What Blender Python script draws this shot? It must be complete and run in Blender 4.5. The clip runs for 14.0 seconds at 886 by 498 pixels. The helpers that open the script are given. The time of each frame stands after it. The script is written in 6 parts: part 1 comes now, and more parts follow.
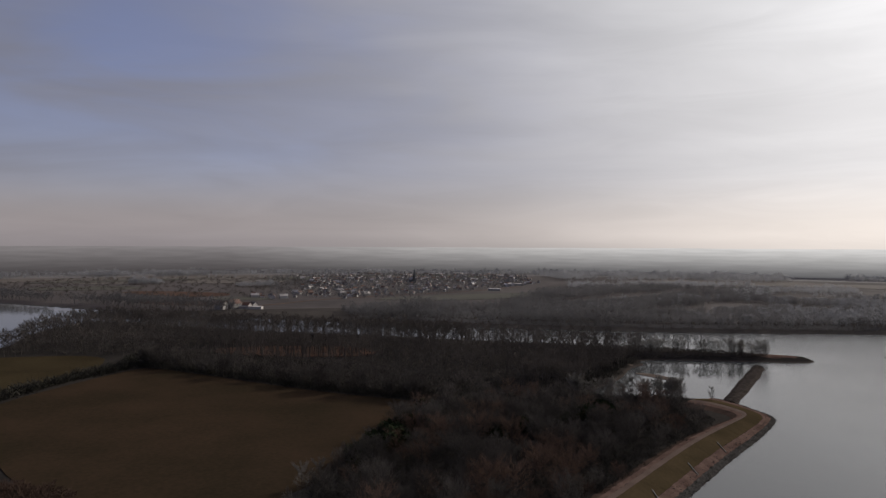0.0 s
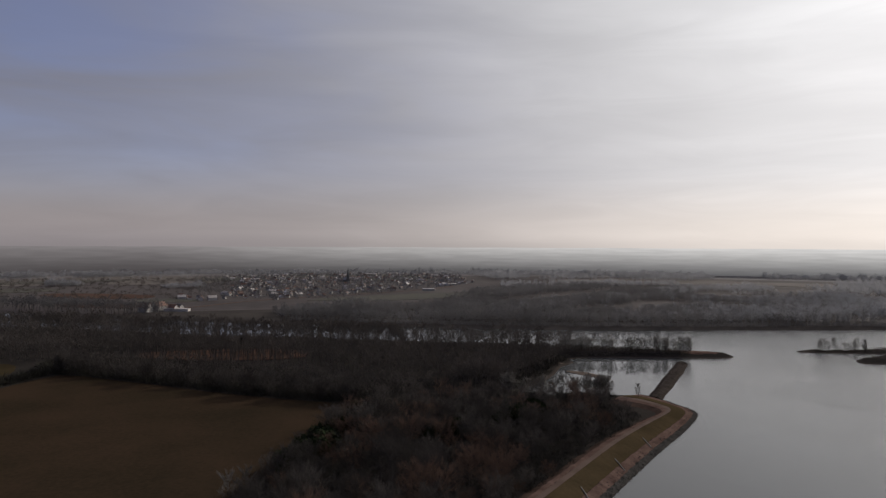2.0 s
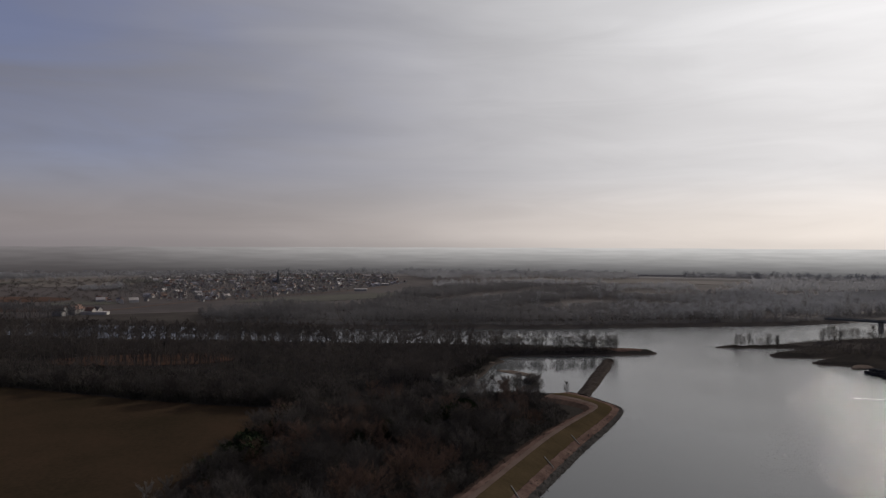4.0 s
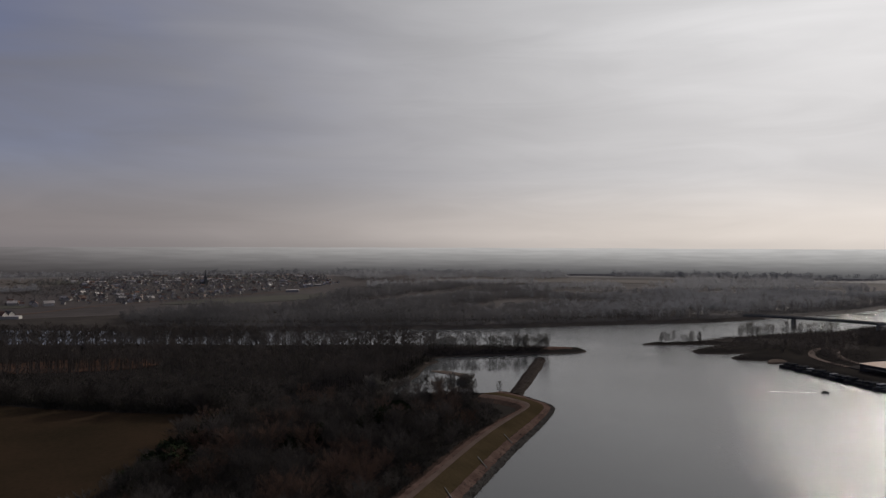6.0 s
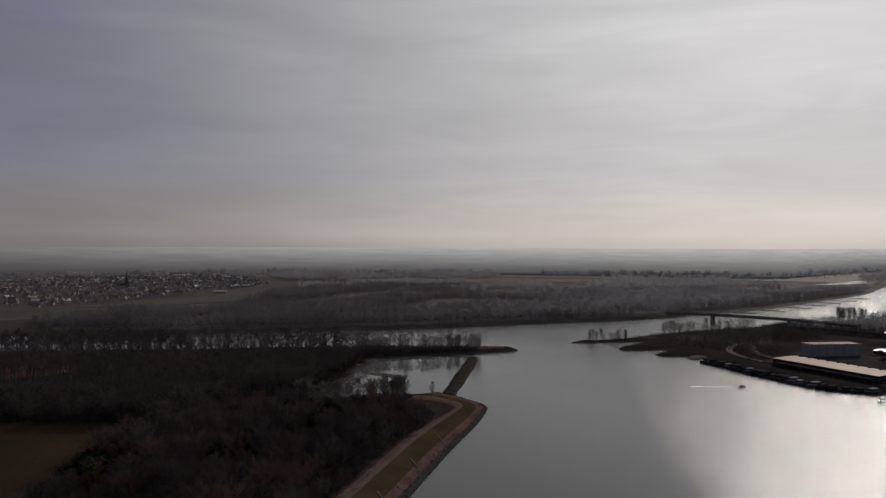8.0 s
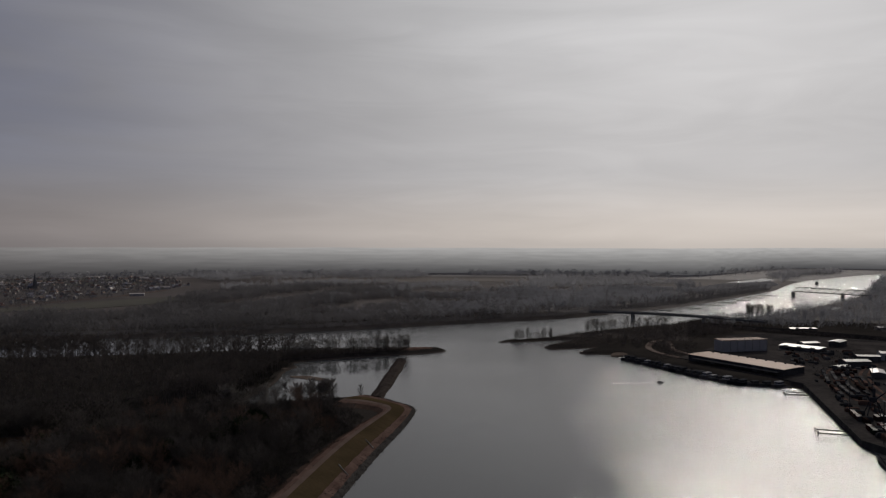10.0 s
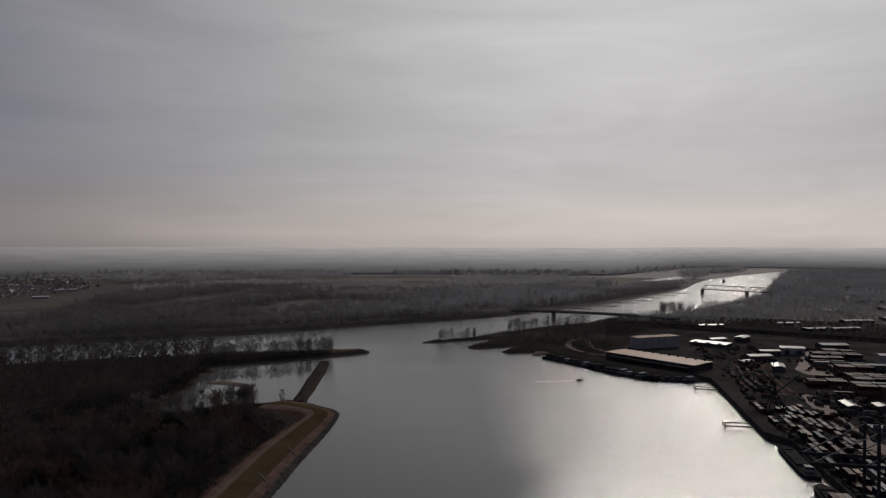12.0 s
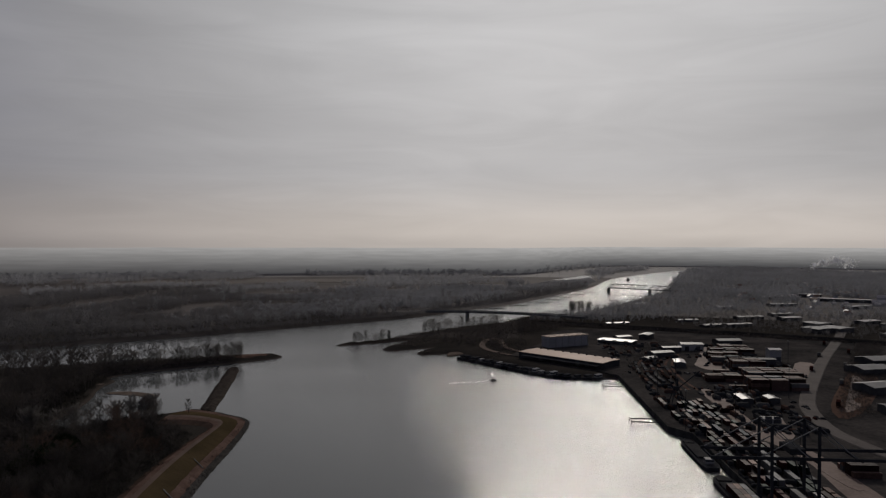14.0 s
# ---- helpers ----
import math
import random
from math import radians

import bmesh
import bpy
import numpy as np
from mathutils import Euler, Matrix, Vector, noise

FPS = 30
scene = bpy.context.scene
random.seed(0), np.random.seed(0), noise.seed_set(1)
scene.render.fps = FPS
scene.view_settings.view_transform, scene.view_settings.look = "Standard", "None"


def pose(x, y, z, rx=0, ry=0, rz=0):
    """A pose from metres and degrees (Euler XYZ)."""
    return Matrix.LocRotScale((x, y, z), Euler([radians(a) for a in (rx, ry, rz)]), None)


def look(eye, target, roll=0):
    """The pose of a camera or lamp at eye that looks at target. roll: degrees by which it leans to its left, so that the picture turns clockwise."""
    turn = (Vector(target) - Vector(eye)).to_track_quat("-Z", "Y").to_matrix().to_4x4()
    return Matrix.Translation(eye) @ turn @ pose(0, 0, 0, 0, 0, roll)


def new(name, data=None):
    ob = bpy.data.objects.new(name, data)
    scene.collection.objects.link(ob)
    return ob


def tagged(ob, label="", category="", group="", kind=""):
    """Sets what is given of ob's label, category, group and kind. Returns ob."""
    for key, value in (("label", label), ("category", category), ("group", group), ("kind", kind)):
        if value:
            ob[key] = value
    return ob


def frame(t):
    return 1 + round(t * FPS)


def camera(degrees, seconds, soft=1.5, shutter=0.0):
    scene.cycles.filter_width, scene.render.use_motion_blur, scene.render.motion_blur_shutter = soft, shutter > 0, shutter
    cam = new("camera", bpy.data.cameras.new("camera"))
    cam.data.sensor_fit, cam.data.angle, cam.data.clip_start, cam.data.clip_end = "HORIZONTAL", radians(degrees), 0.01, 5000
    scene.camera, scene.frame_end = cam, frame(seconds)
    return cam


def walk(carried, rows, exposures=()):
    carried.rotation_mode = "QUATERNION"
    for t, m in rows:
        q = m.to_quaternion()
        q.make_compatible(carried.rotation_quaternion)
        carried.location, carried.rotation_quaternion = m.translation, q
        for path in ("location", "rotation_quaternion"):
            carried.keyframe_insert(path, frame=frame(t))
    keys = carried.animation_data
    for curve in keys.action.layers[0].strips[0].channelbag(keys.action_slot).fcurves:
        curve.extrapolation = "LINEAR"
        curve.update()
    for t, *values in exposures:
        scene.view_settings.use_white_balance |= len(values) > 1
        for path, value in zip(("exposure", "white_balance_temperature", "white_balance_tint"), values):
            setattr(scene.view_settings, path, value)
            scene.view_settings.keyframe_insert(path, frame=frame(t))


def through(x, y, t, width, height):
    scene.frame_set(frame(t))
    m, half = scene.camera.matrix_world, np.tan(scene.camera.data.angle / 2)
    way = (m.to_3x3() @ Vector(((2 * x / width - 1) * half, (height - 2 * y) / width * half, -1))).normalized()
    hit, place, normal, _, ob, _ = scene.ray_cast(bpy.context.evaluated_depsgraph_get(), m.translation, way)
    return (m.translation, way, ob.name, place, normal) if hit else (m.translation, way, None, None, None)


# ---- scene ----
cam = camera(66.18, 14.0, soft=1.3)
# seconds, x, y, z, yaw, pitch, roll
PATH = [
    (0.0, 0.00, 0.00, 100.00, 0.000, -0.335, -0.247), (0.5, 0.36, 0.49, 100.21, -1.311, -0.325, -0.246),
    (1.0, 0.74, 0.98, 100.40, -2.696, -0.335, -0.232), (1.5, 1.14, 1.45, 100.57, -4.060, -0.334, -0.244),
    (2.0, 1.52, 1.92, 100.73, -5.478, -0.347, -0.230), (2.5, 1.85, 2.39, 100.87, -6.886, -0.346, -0.232),
    (3.0, 2.13, 2.88, 100.99, -8.304, -0.349, -0.224), (5.5, 3.26, 5.48, 101.53, -15.328, -0.339, -0.193),
    (6.0, 3.42, 6.02, 101.64, -16.708, -0.339, -0.182), (6.5, 3.52, 6.54, 101.77, -18.098, -0.339, -0.179),
    (7.0, 3.58, 6.97, 101.94, -19.488, -0.349, -0.177), (7.5, 3.62, 7.25, 102.18, -20.921, -0.362, -0.198),
    (8.0, 3.64, 7.36, 102.50, -22.402, -0.358, -0.182), (10.5, 3.72, 7.40, 104.62, -30.006, -0.413, -0.126),
    (11.0, 3.79, 7.48, 105.10, -31.607, -0.433, -0.128), (11.5, 3.90, 7.68, 105.60, -33.221, -0.453, -0.131),
    (12.0, 4.07, 7.97, 106.10, -34.823, -0.466, -0.134), (12.5, 4.29, 8.57, 106.58, -36.468, -0.453, -0.101),
    (13.0, 4.55, 9.24, 107.03, -38.089, -0.465, -0.100), (13.5, 4.83, 9.93, 107.46, -39.745, -0.461, -0.099),
    (14.0, 5.13, 10.58, 107.88, -42.068, -0.479, -0.124),
]
EXPOSURES = [(0.0, 0.0), (3.0, -0.15), (7.0, -0.6), (11.0, -0.83), (14.0, -0.93)]
walk(cam, [(t, pose(x, y, z, 90 + pitch, roll, yaw)) for t, x, y, z, yaw, pitch, roll in PATH], EXPOSURES)

# ---- sky and sun ----
SUN_AZ, SUN_EL = radians(55.0), radians(27)
world = bpy.data.worlds.new("sky")
scene.world = world
world.use_nodes = True
wt = world.node_tree
wt.nodes.clear()


def wn(kind, **sets):
    n = wt.nodes.new(kind)
    for k, v in sets.items():
        n.inputs[k.replace("_", " ")].default_value = v
    return n


def link(a, b):
    wt.links.new(a, b)


def ranged(value, a, b, c, d, smooth=False):
    n = wt.nodes.new("ShaderNodeMapRange")
    n.interpolation_type = "SMOOTHSTEP" if smooth else "LINEAR"
    for k, v in zip(("From Min", "From Max", "To Min", "To Max"), (a, b, c, d)):
        n.inputs[k].default_value = v
    link(value, n.inputs["Value"])
    return n.outputs[0]


def mixed(fac, a, b, blend="MIX"):
    n = wt.nodes.new("ShaderNodeMix")
    n.data_type, n.blend_type = "RGBA", blend
    for src, k in ((fac, 0), (a, 6), (b, 7)):
        if isinstance(src, (tuple, float)):
            n.inputs[k].default_value = src
        else:
            link(src, n.inputs[k])
    return n.outputs[2]


sky = wt.nodes.new("ShaderNodeTexSky")
sky.sky_type = "NISHITA"
sky.sun_disc = False
sky.sun_elevation, sky.sun_rotation = SUN_EL, SUN_AZ
sky.altitude, sky.air_density, sky.dust_density, sky.ozone_density = 100, 1.0, 0.6, 2.0
to_sun = Vector((math.sin(SUN_AZ) * math.cos(SUN_EL), math.cos(SUN_AZ) * math.cos(SUN_EL), math.sin(SUN_EL)))
co = wt.nodes.new("ShaderNodeTexCoord")
# high thin cloud, in long flat streaks
mapn = wt.nodes.new("ShaderNodeMapping")
mapn.inputs["Scale"].default_value = (1.0, 1.0, 4.6)
mapn.inputs["Rotation"].default_value = (0.0, 0.05, 0.3)
link(co.outputs["Generated"], mapn.inputs["Vector"])
broad = wn("ShaderNodeTexNoise", Scale=1.3, Detail=3.0, Roughness=0.45, Distortion=0.4)
wisps = wn("ShaderNodeTexNoise", Scale=2.6, Detail=4.0, Roughness=0.5, Distortion=0.7)
link(mapn.outputs[0], broad.inputs["Vector"])
link(mapn.outputs[0], wisps.inputs["Vector"])
# the veil glows round the sun and is grey away from it
glow = wt.nodes.new("ShaderNodeVectorMath")
glow.operation = "DOT_PRODUCT"
glow.inputs[1].default_value = to_sun
link(co.outputs["Generated"], glow.inputs[0])
sep = wt.nodes.new("ShaderNodeSeparateXYZ")
link(co.outputs["Generated"], sep.inputs[0])
rise = wt.nodes.new("ShaderNodeMath")
rise.operation = "POWER"
rise.inputs[1].default_value = 3.5
link(ranged(glow.outputs["Value"], -0.05, 1.0, 0.0, 1.0), rise.inputs[0])
veil = mixed(rise.outputs[0], (2.08, 2.04, 2.32, 1.0), (10.9, 10.8, 10.8, 1.0))
shade = ranged(broad.outputs["Fac"], 0.3, 0.7, 0.86, 1.09)
veil = mixed(1.0, veil, shade, "MULTIPLY")
# fine drawn-out fibres of the cirrus
fmap = wt.nodes.new("ShaderNodeMapping")
fmap.inputs["Scale"].default_value = (1.0, 1.0, 7.0)
fmap.inputs["Rotation"].default_value = (0.10, -0.12, 0.9)
link(co.outputs["Generated"], fmap.inputs["Vector"])
fibres = wn("ShaderNodeTexNoise", Scale=3.4, Detail=6.0, Roughness=0.55, Distortion=1.1)
link(fmap.outputs[0], fibres.inputs["Vector"])
veil = mixed(1.0, veil, ranged(fibres.outputs["Fac"], 0.32, 0.68, 0.95, 1.045), "MULTIPLY")
low = ranged(sep.outputs["Z"], 0.0, 0.11, 1.0, 0.0, True)
veil = mixed(low, veil, mixed(1.0, veil, (1.415, 1.315, 1.205, 1.0), "MULTIPLY"))
warm = ranged(sep.outputs["Z"], 0.05, 0.4, 1.0, 0.0, True)
veil = mixed(warm, veil, mixed(1.0, veil, (1.015, 1.0, 0.985, 1.0), "MULTIPLY"))
cover = ranged(wisps.outputs["Fac"], 0.32, 0.68, 0.24, 0.74)
sunward = ranged(glow.outputs["Value"], 0.15, 0.85, 0.0, 1.0, True)
cover = mixed(sunward, cover, (0.97, 0.97, 0.97, 1.0))
air = mixed(1.0, sky.outputs[0], (1.0, 0.80, 0.95, 1.0), "MULTIPLY")
whole = mixed(cover, air, veil)
whole = mixed(low, whole, veil)
# the haze is thickest where sky and plain meet
murk = ranged(sep.outputs["Z"], -0.004, 0.018, 1.0, 0.0, True)
whole = mixed(murk, whole, mixed(1.0, whole, (0.88, 0.88, 0.885, 1.0), "MULTIPLY"))
bg = wn("ShaderNodeBackground", Strength=0.1)
link(whole, bg.inputs["Color"])
wo = wt.nodes.new("ShaderNodeOutputWorld")
link(bg.outputs[0], wo.inputs["Surface"])

sun = new("sun", bpy.data.lights.new("sun", "SUN"))
sun.data.energy, sun.data.angle, sun.data.color = 2.6, radians(2.5), (1.0, 0.93, 0.84)
sun.matrix_world = look(to_sun * 300, (0, 0, 0))


# ---- materials ----
def mat(name, a, b, rough=0.85, scale=0.2, fine=3.0, bump=0.0, metal=0.0, vary=0.0, spec=0.0, island=False, fine_mix=0.35, sheen=0.0, through=0.0):
    """Two colours mixed by coarse and fine noise at world size; vary: brightness from object to object."""
    m = bpy.data.materials.new(name)
    m.use_nodes = True
    nt = m.node_tree
    bs = nt.nodes["Principled BSDF"]
    bs.inputs["Roughness"].default_value = rough
    bs.inputs["Metallic"].default_value = metal
    bs.inputs["Specular IOR Level"].default_value = spec
    bs.inputs["Sheen Weight"].default_value, bs.inputs["Sheen Roughness"].default_value = sheen, 0.6
    geo = nt.nodes.new("ShaderNodeNewGeometry")
    n1 = nt.nodes.new("ShaderNodeTexNoise")
    n1.inputs["Scale"].default_value, n1.inputs["Detail"].default_value = scale, 5.0
    n2 = nt.nodes.new("ShaderNodeTexNoise")
    n2.inputs["Scale"].default_value, n2.inputs["Detail"].default_value = fine, 3.0
    nt.links.new(geo.outputs["Position"], n1.inputs["Vector"])
    nt.links.new(geo.outputs["Position"], n2.inputs["Vector"])
    mixf = nt.nodes.new("ShaderNodeMix")
    mixf.inputs["Factor"].default_value = fine_mix
    nt.links.new(n1.outputs["Fac"], mixf.inputs[2])
    nt.links.new(n2.outputs["Fac"], mixf.inputs[3])
    mr = nt.nodes.new("ShaderNodeMapRange")
    mr.inputs["From Min"].default_value, mr.inputs["From Max"].default_value = 0.36, 0.64
    nt.links.new(mixf.outputs[0], mr.inputs["Value"])
    col = nt.nodes.new("ShaderNodeMix")
    col.data_type = "RGBA"
    col.inputs[6].default_value, col.inputs[7].default_value = (*a, 1), (*b, 1)
    nt.links.new(mr.outputs[0], col.inputs["Factor"])
    out = col.outputs[2]
    if vary:
        hsv = nt.nodes.new("ShaderNodeHueSaturation")
        rnd = geo.outputs["Random Per Island"] if island else nt.nodes.new("ShaderNodeObjectInfo").outputs["Random"]
        vr = nt.nodes.new("ShaderNodeMapRange")
        vr.inputs["To Min"].default_value, vr.inputs["To Max"].default_value = 1 - vary, 1 + vary
        nt.links.new(rnd, vr.inputs["Value"])
        nt.links.new(vr.outputs[0], hsv.inputs["Value"])
        nt.links.new(out, hsv.inputs["Color"])
        out = hsv.outputs[0]
    nt.links.new(out, bs.inputs["Base Color"])
    if through:
        # thin twigs let light pass; on far woods this brightening stands in for haze
        tl, ms = nt.nodes.new("ShaderNodeBsdfTranslucent"), nt.nodes.new("ShaderNodeMixShader")
        ms.inputs[0].default_value = through
        nt.links.new(out, tl.inputs["Color"])
        nt.links.new(bs.outputs[0], ms.inputs[1])
        nt.links.new(tl.outputs[0], ms.inputs[2])
        nt.links.new(ms.outputs[0], nt.nodes["Material Output"].inputs["Surface"])
    if bump:
        bp = nt.nodes.new("ShaderNodeBump")
        bp.inputs["Strength"].default_value, bp.inputs["Distance"].default_value = 0.6, bump
        nt.links.new(n2.outputs["Fac"], bp.inputs["Height"])
        nt.links.new(bp.outputs[0], bs.inputs["Normal"])
    return m


M = {}
M["floor"] = mat("leaf_litter_ground", (0.022, 0.020, 0.0185), (0.042, 0.0365, 0.032), 0.95, 0.02, 0.6, 0.3)
# distant ground is coloured paler than the near floor, standing in for haze
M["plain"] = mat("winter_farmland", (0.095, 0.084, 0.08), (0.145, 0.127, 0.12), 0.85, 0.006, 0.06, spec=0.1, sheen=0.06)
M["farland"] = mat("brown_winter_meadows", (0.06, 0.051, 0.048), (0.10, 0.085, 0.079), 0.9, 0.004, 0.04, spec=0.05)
# pale mud shows on the banks just above the water
fl = M["floor"].node_tree
fgeo, fsep, fmr, fmix = (fl.nodes.new(k) for k in ("ShaderNodeNewGeometry", "ShaderNodeSeparateXYZ", "ShaderNodeMapRange", "ShaderNodeMix"))
fmix.data_type = "RGBA"
fmix.inputs[7].default_value = (0.052, 0.043, 0.038, 1)
for key, val in zip(("From Min", "From Max", "To Min", "To Max"), (0.5, 1.2, 1.0, 0.0)):
    fmr.inputs[key].default_value = val
fbase = fl.nodes["Principled BSDF"].inputs["Base Color"]
fl.links.new(fbase.links[0].from_socket, fmix.inputs[6])
fl.links.new(fgeo.outputs["Position"], fsep.inputs[0])
fl.links.new(fsep.outputs["Z"], fmr.inputs["Value"])
fl.links.new(fmr.outputs[0], fmix.inputs[0])
fl.links.new(fmix.outputs[2], fbase)
M["field"] = mat("bare_field_soil", (0.027, 0.0205, 0.013), (0.044, 0.029, 0.0188), 0.95, 0.018, 0.5, 0.1)
M["grass"] = mat("winter_grass", (0.042, 0.032, 0.018), (0.068, 0.049, 0.028), 0.95, 0.06, 1.2, 0.1)
M["oldgrass"] = mat("withered_grass", (0.033, 0.025, 0.0145), (0.050, 0.038, 0.021), 0.95, 0.02, 0.5, 0.1)
# meadow of the far side only, its grass lightened in place of haze
M["meadow"] = mat("hazed_winter_meadow", (0.085, 0.071, 0.06), (0.12, 0.10, 0.085), 0.9, 0.01, 0.1, spec=0.08, sheen=0.02)
M["redsoil"] = mat("reddish_ploughed_soil", (0.075, 0.048, 0.038), (0.11, 0.071, 0.055), 0.9, 0.01, 0.1)
M["greenfield"] = mat("winter_wheat", (0.06, 0.057, 0.045), (0.09, 0.083, 0.066), 0.9, 0.01, 0.1, spec=0.08)
# lighter copy of the floor for the far bank, with haze in its colour
M["litter"] = mat("hazed_bank_litter", (0.045, 0.040, 0.037), (0.072, 0.063, 0.057), 0.9, 0.02, 0.3)
M["rustleaf"] = mat("rusty_fallen_leaves", (0.04, 0.031, 0.026), (0.135, 0.076, 0.054), 0.95, 0.045, 0.6, 0.1)
M["gravel"] = mat("reddish_gravel", (0.066, 0.042, 0.034), (0.135, 0.09, 0.074), 0.95, 0.12, 1.5, 0.1)
M["verge"] = mat("dark_earth_verge", (0.042, 0.030, 0.024), (0.085, 0.058, 0.046), 0.95, 0.12, 1.2, 0.1)
M["track"] = mat("pale_track", (0.078, 0.053, 0.043), (0.118, 0.083, 0.068), 0.9, 0.1, 1.5, 0.05, spec=0.03)
M["riprap"] = mat("dark_riprap_stone", (0.030, 0.028, 0.026), (0.066, 0.061, 0.056), 0.85, 0.3, 1.6, 0.5)
M["groyne"] = mat("brown_grey_stone", (0.032, 0.027, 0.024), (0.070, 0.058, 0.051), 0.9, 0.3, 1.6, 0.4)
M["sand"] = mat("wet_sand", (0.09, 0.07, 0.058), (0.15, 0.12, 0.10), 0.8, 0.1, 1.0, 0.05)
M["asphalt"] = mat("worn_asphalt", (0.05, 0.049, 0.048), (0.085, 0.08, 0.076), 0.85, 0.03, 0.5, 0.02, spec=0.05)
M["street"] = mat("grey_street_surface", (0.075, 0.064, 0.059), (0.115, 0.098, 0.09), 0.85, 0.06, 0.8, 0.02, spec=0.04)
M["yard"] = mat("port_yard_surface", (0.024, 0.023, 0.023), (0.068, 0.060, 0.056), 0.9, 0.035, 0.4, 0.03)
M["paleyard"] = mat("pale_gravel_yard", (0.12, 0.083, 0.070), (0.20, 0.143, 0.120), 0.8, 0.05, 0.6, 0.03, spec=0.12)
M["concrete"] = mat("weathered_concrete", (0.16, 0.155, 0.145), (0.26, 0.25, 0.235), 0.85, 0.15, 1.5, 0.02)
M["darkwall"] = mat("dark_quay_wall", (0.03, 0.03, 0.03), (0.07, 0.066, 0.06), 0.8, 0.2, 2.0, 0.05)
M["bark"] = mat("bare_bark", (0.035, 0.030, 0.026), (0.075, 0.064, 0.055), 0.95, 0.5, 3.0, 0.0, vary=0.35)
M["hedge"] = mat("dark_hedge_twigs", (0.030, 0.029, 0.024), (0.060, 0.055, 0.045), 0.95, 0.04, 0.5, 0.0, vary=0.3, island=True)
M["twig"] = mat("bare_twigs", (0.048, 0.043, 0.039), (0.080, 0.070, 0.063), 0.95, 0.05, 0.5, 0.0, vary=0.4, through=0.2)
M["twigpale"] = mat("pale_grey_twigs", (0.10, 0.094, 0.088), (0.16, 0.148, 0.138), 0.95, 0.05, 0.5, 0.0, vary=0.3, through=0.45)
M["twigred"] = mat("reddish_twigs", (0.078, 0.052, 0.041), (0.128, 0.084, 0.064), 0.95, 0.05, 0.5, 0.0, vary=0.35, through=0.2)
M["wood"] = mat("bare_woodland", (0.066, 0.058, 0.053), (0.112, 0.096, 0.085), 0.95, 0.03, 0.5, 0.0, vary=0.2, island=True, through=0.2)
M["woodred"] = mat("reddish_woodland", (0.08, 0.056, 0.045), (0.125, 0.086, 0.067), 0.95, 0.03, 0.5, 0.0, vary=0.3, island=True, through=0.2)
# far trees: aerial haze is put into ever paler, bluish base colours
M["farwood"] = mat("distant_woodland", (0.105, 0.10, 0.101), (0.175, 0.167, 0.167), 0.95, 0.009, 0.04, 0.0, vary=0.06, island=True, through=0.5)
M["farwood2"] = mat("hazed_far_woodland", (0.25, 0.248, 0.256), (0.35, 0.347, 0.356), 0.95, 0.006, 0.03, 0.0, vary=0.05, island=True, through=0.6)
M["townwood"] = mat("hazed_town_trees", (0.19, 0.19, 0.2), (0.28, 0.28, 0.292), 0.95, 0.006, 0.03, 0.0, vary=0.06, island=True, through=0.5)
M["evergreen"] = mat("ivy_green", (0.014, 0.019, 0.010), (0.026, 0.033, 0.017), 0.9, 0.4, 2.0, 0.0, vary=0.3)
M["steel"] = mat("painted_dark_steel", (0.028, 0.028, 0.030), (0.045, 0.045, 0.047), 0.6, 0.4, 3.0, 0.0)
M["bridge"] = mat("bridge_paint", (0.09, 0.09, 0.09), (0.14, 0.14, 0.135), 0.7, 0.2, 2.0, 0.0)
M["wallpale"] = mat("pale_render_wall", (0.26, 0.245, 0.23), (0.46, 0.44, 0.41), 0.9, 0.1, 1.0, 0.0, vary=0.25)
M["wallgrey"] = mat("grey_metal_cladding", (0.24, 0.235, 0.23), (0.32, 0.31, 0.30), 0.6, 0.05, 1.0, 0.0, vary=0.1)
M["walldark"] = mat("dark_cladding", (0.04, 0.04, 0.042), (0.075, 0.072, 0.07), 0.7, 0.1, 1.0, 0.0, vary=0.3)
M["roofred"] = mat("brown_tile_roof", (0.10, 0.052, 0.036), (0.16, 0.085, 0.06), 0.6, 0.1, 1.5, 0.0, vary=0.35, spec=0.3)
M["roofgrey"] = mat("grey_sheet_roof", (0.085, 0.078, 0.074), (0.15, 0.135, 0.125), 0.45, 0.1, 1.0, 0.0, vary=0.35, spec=0.35)
M["roofpale"] = mat("pale_sheet_roof", (0.40, 0.36, 0.33), (0.50, 0.45, 0.42), 0.42, 0.05, 0.6, 0.0, vary=0.12, spec=0.25)
M["rooftan"] = mat("tan_sheet_roof", (0.33, 0.205, 0.145), (0.42, 0.27, 0.19), 0.5, 0.05, 0.5, 0.0, spec=0.02)
M["steam"] = mat("steam", (0.85, 0.85, 0.85), (0.9, 0.9, 0.9), 1.0, through=0.5)
M["glass"] = mat("window_glass", (0.02, 0.022, 0.025), (0.03, 0.032, 0.035), 0.1, 0.2, 1.0, spec=0.6)
M["rubber"] = mat("tyre_rubber", (0.02, 0.02, 0.02), (0.03, 0.03, 0.03), 0.9)
M["white"] = mat("white_paint", (0.62, 0.61, 0.59), (0.78, 0.77, 0.75), 0.5, 0.3, 2.0)
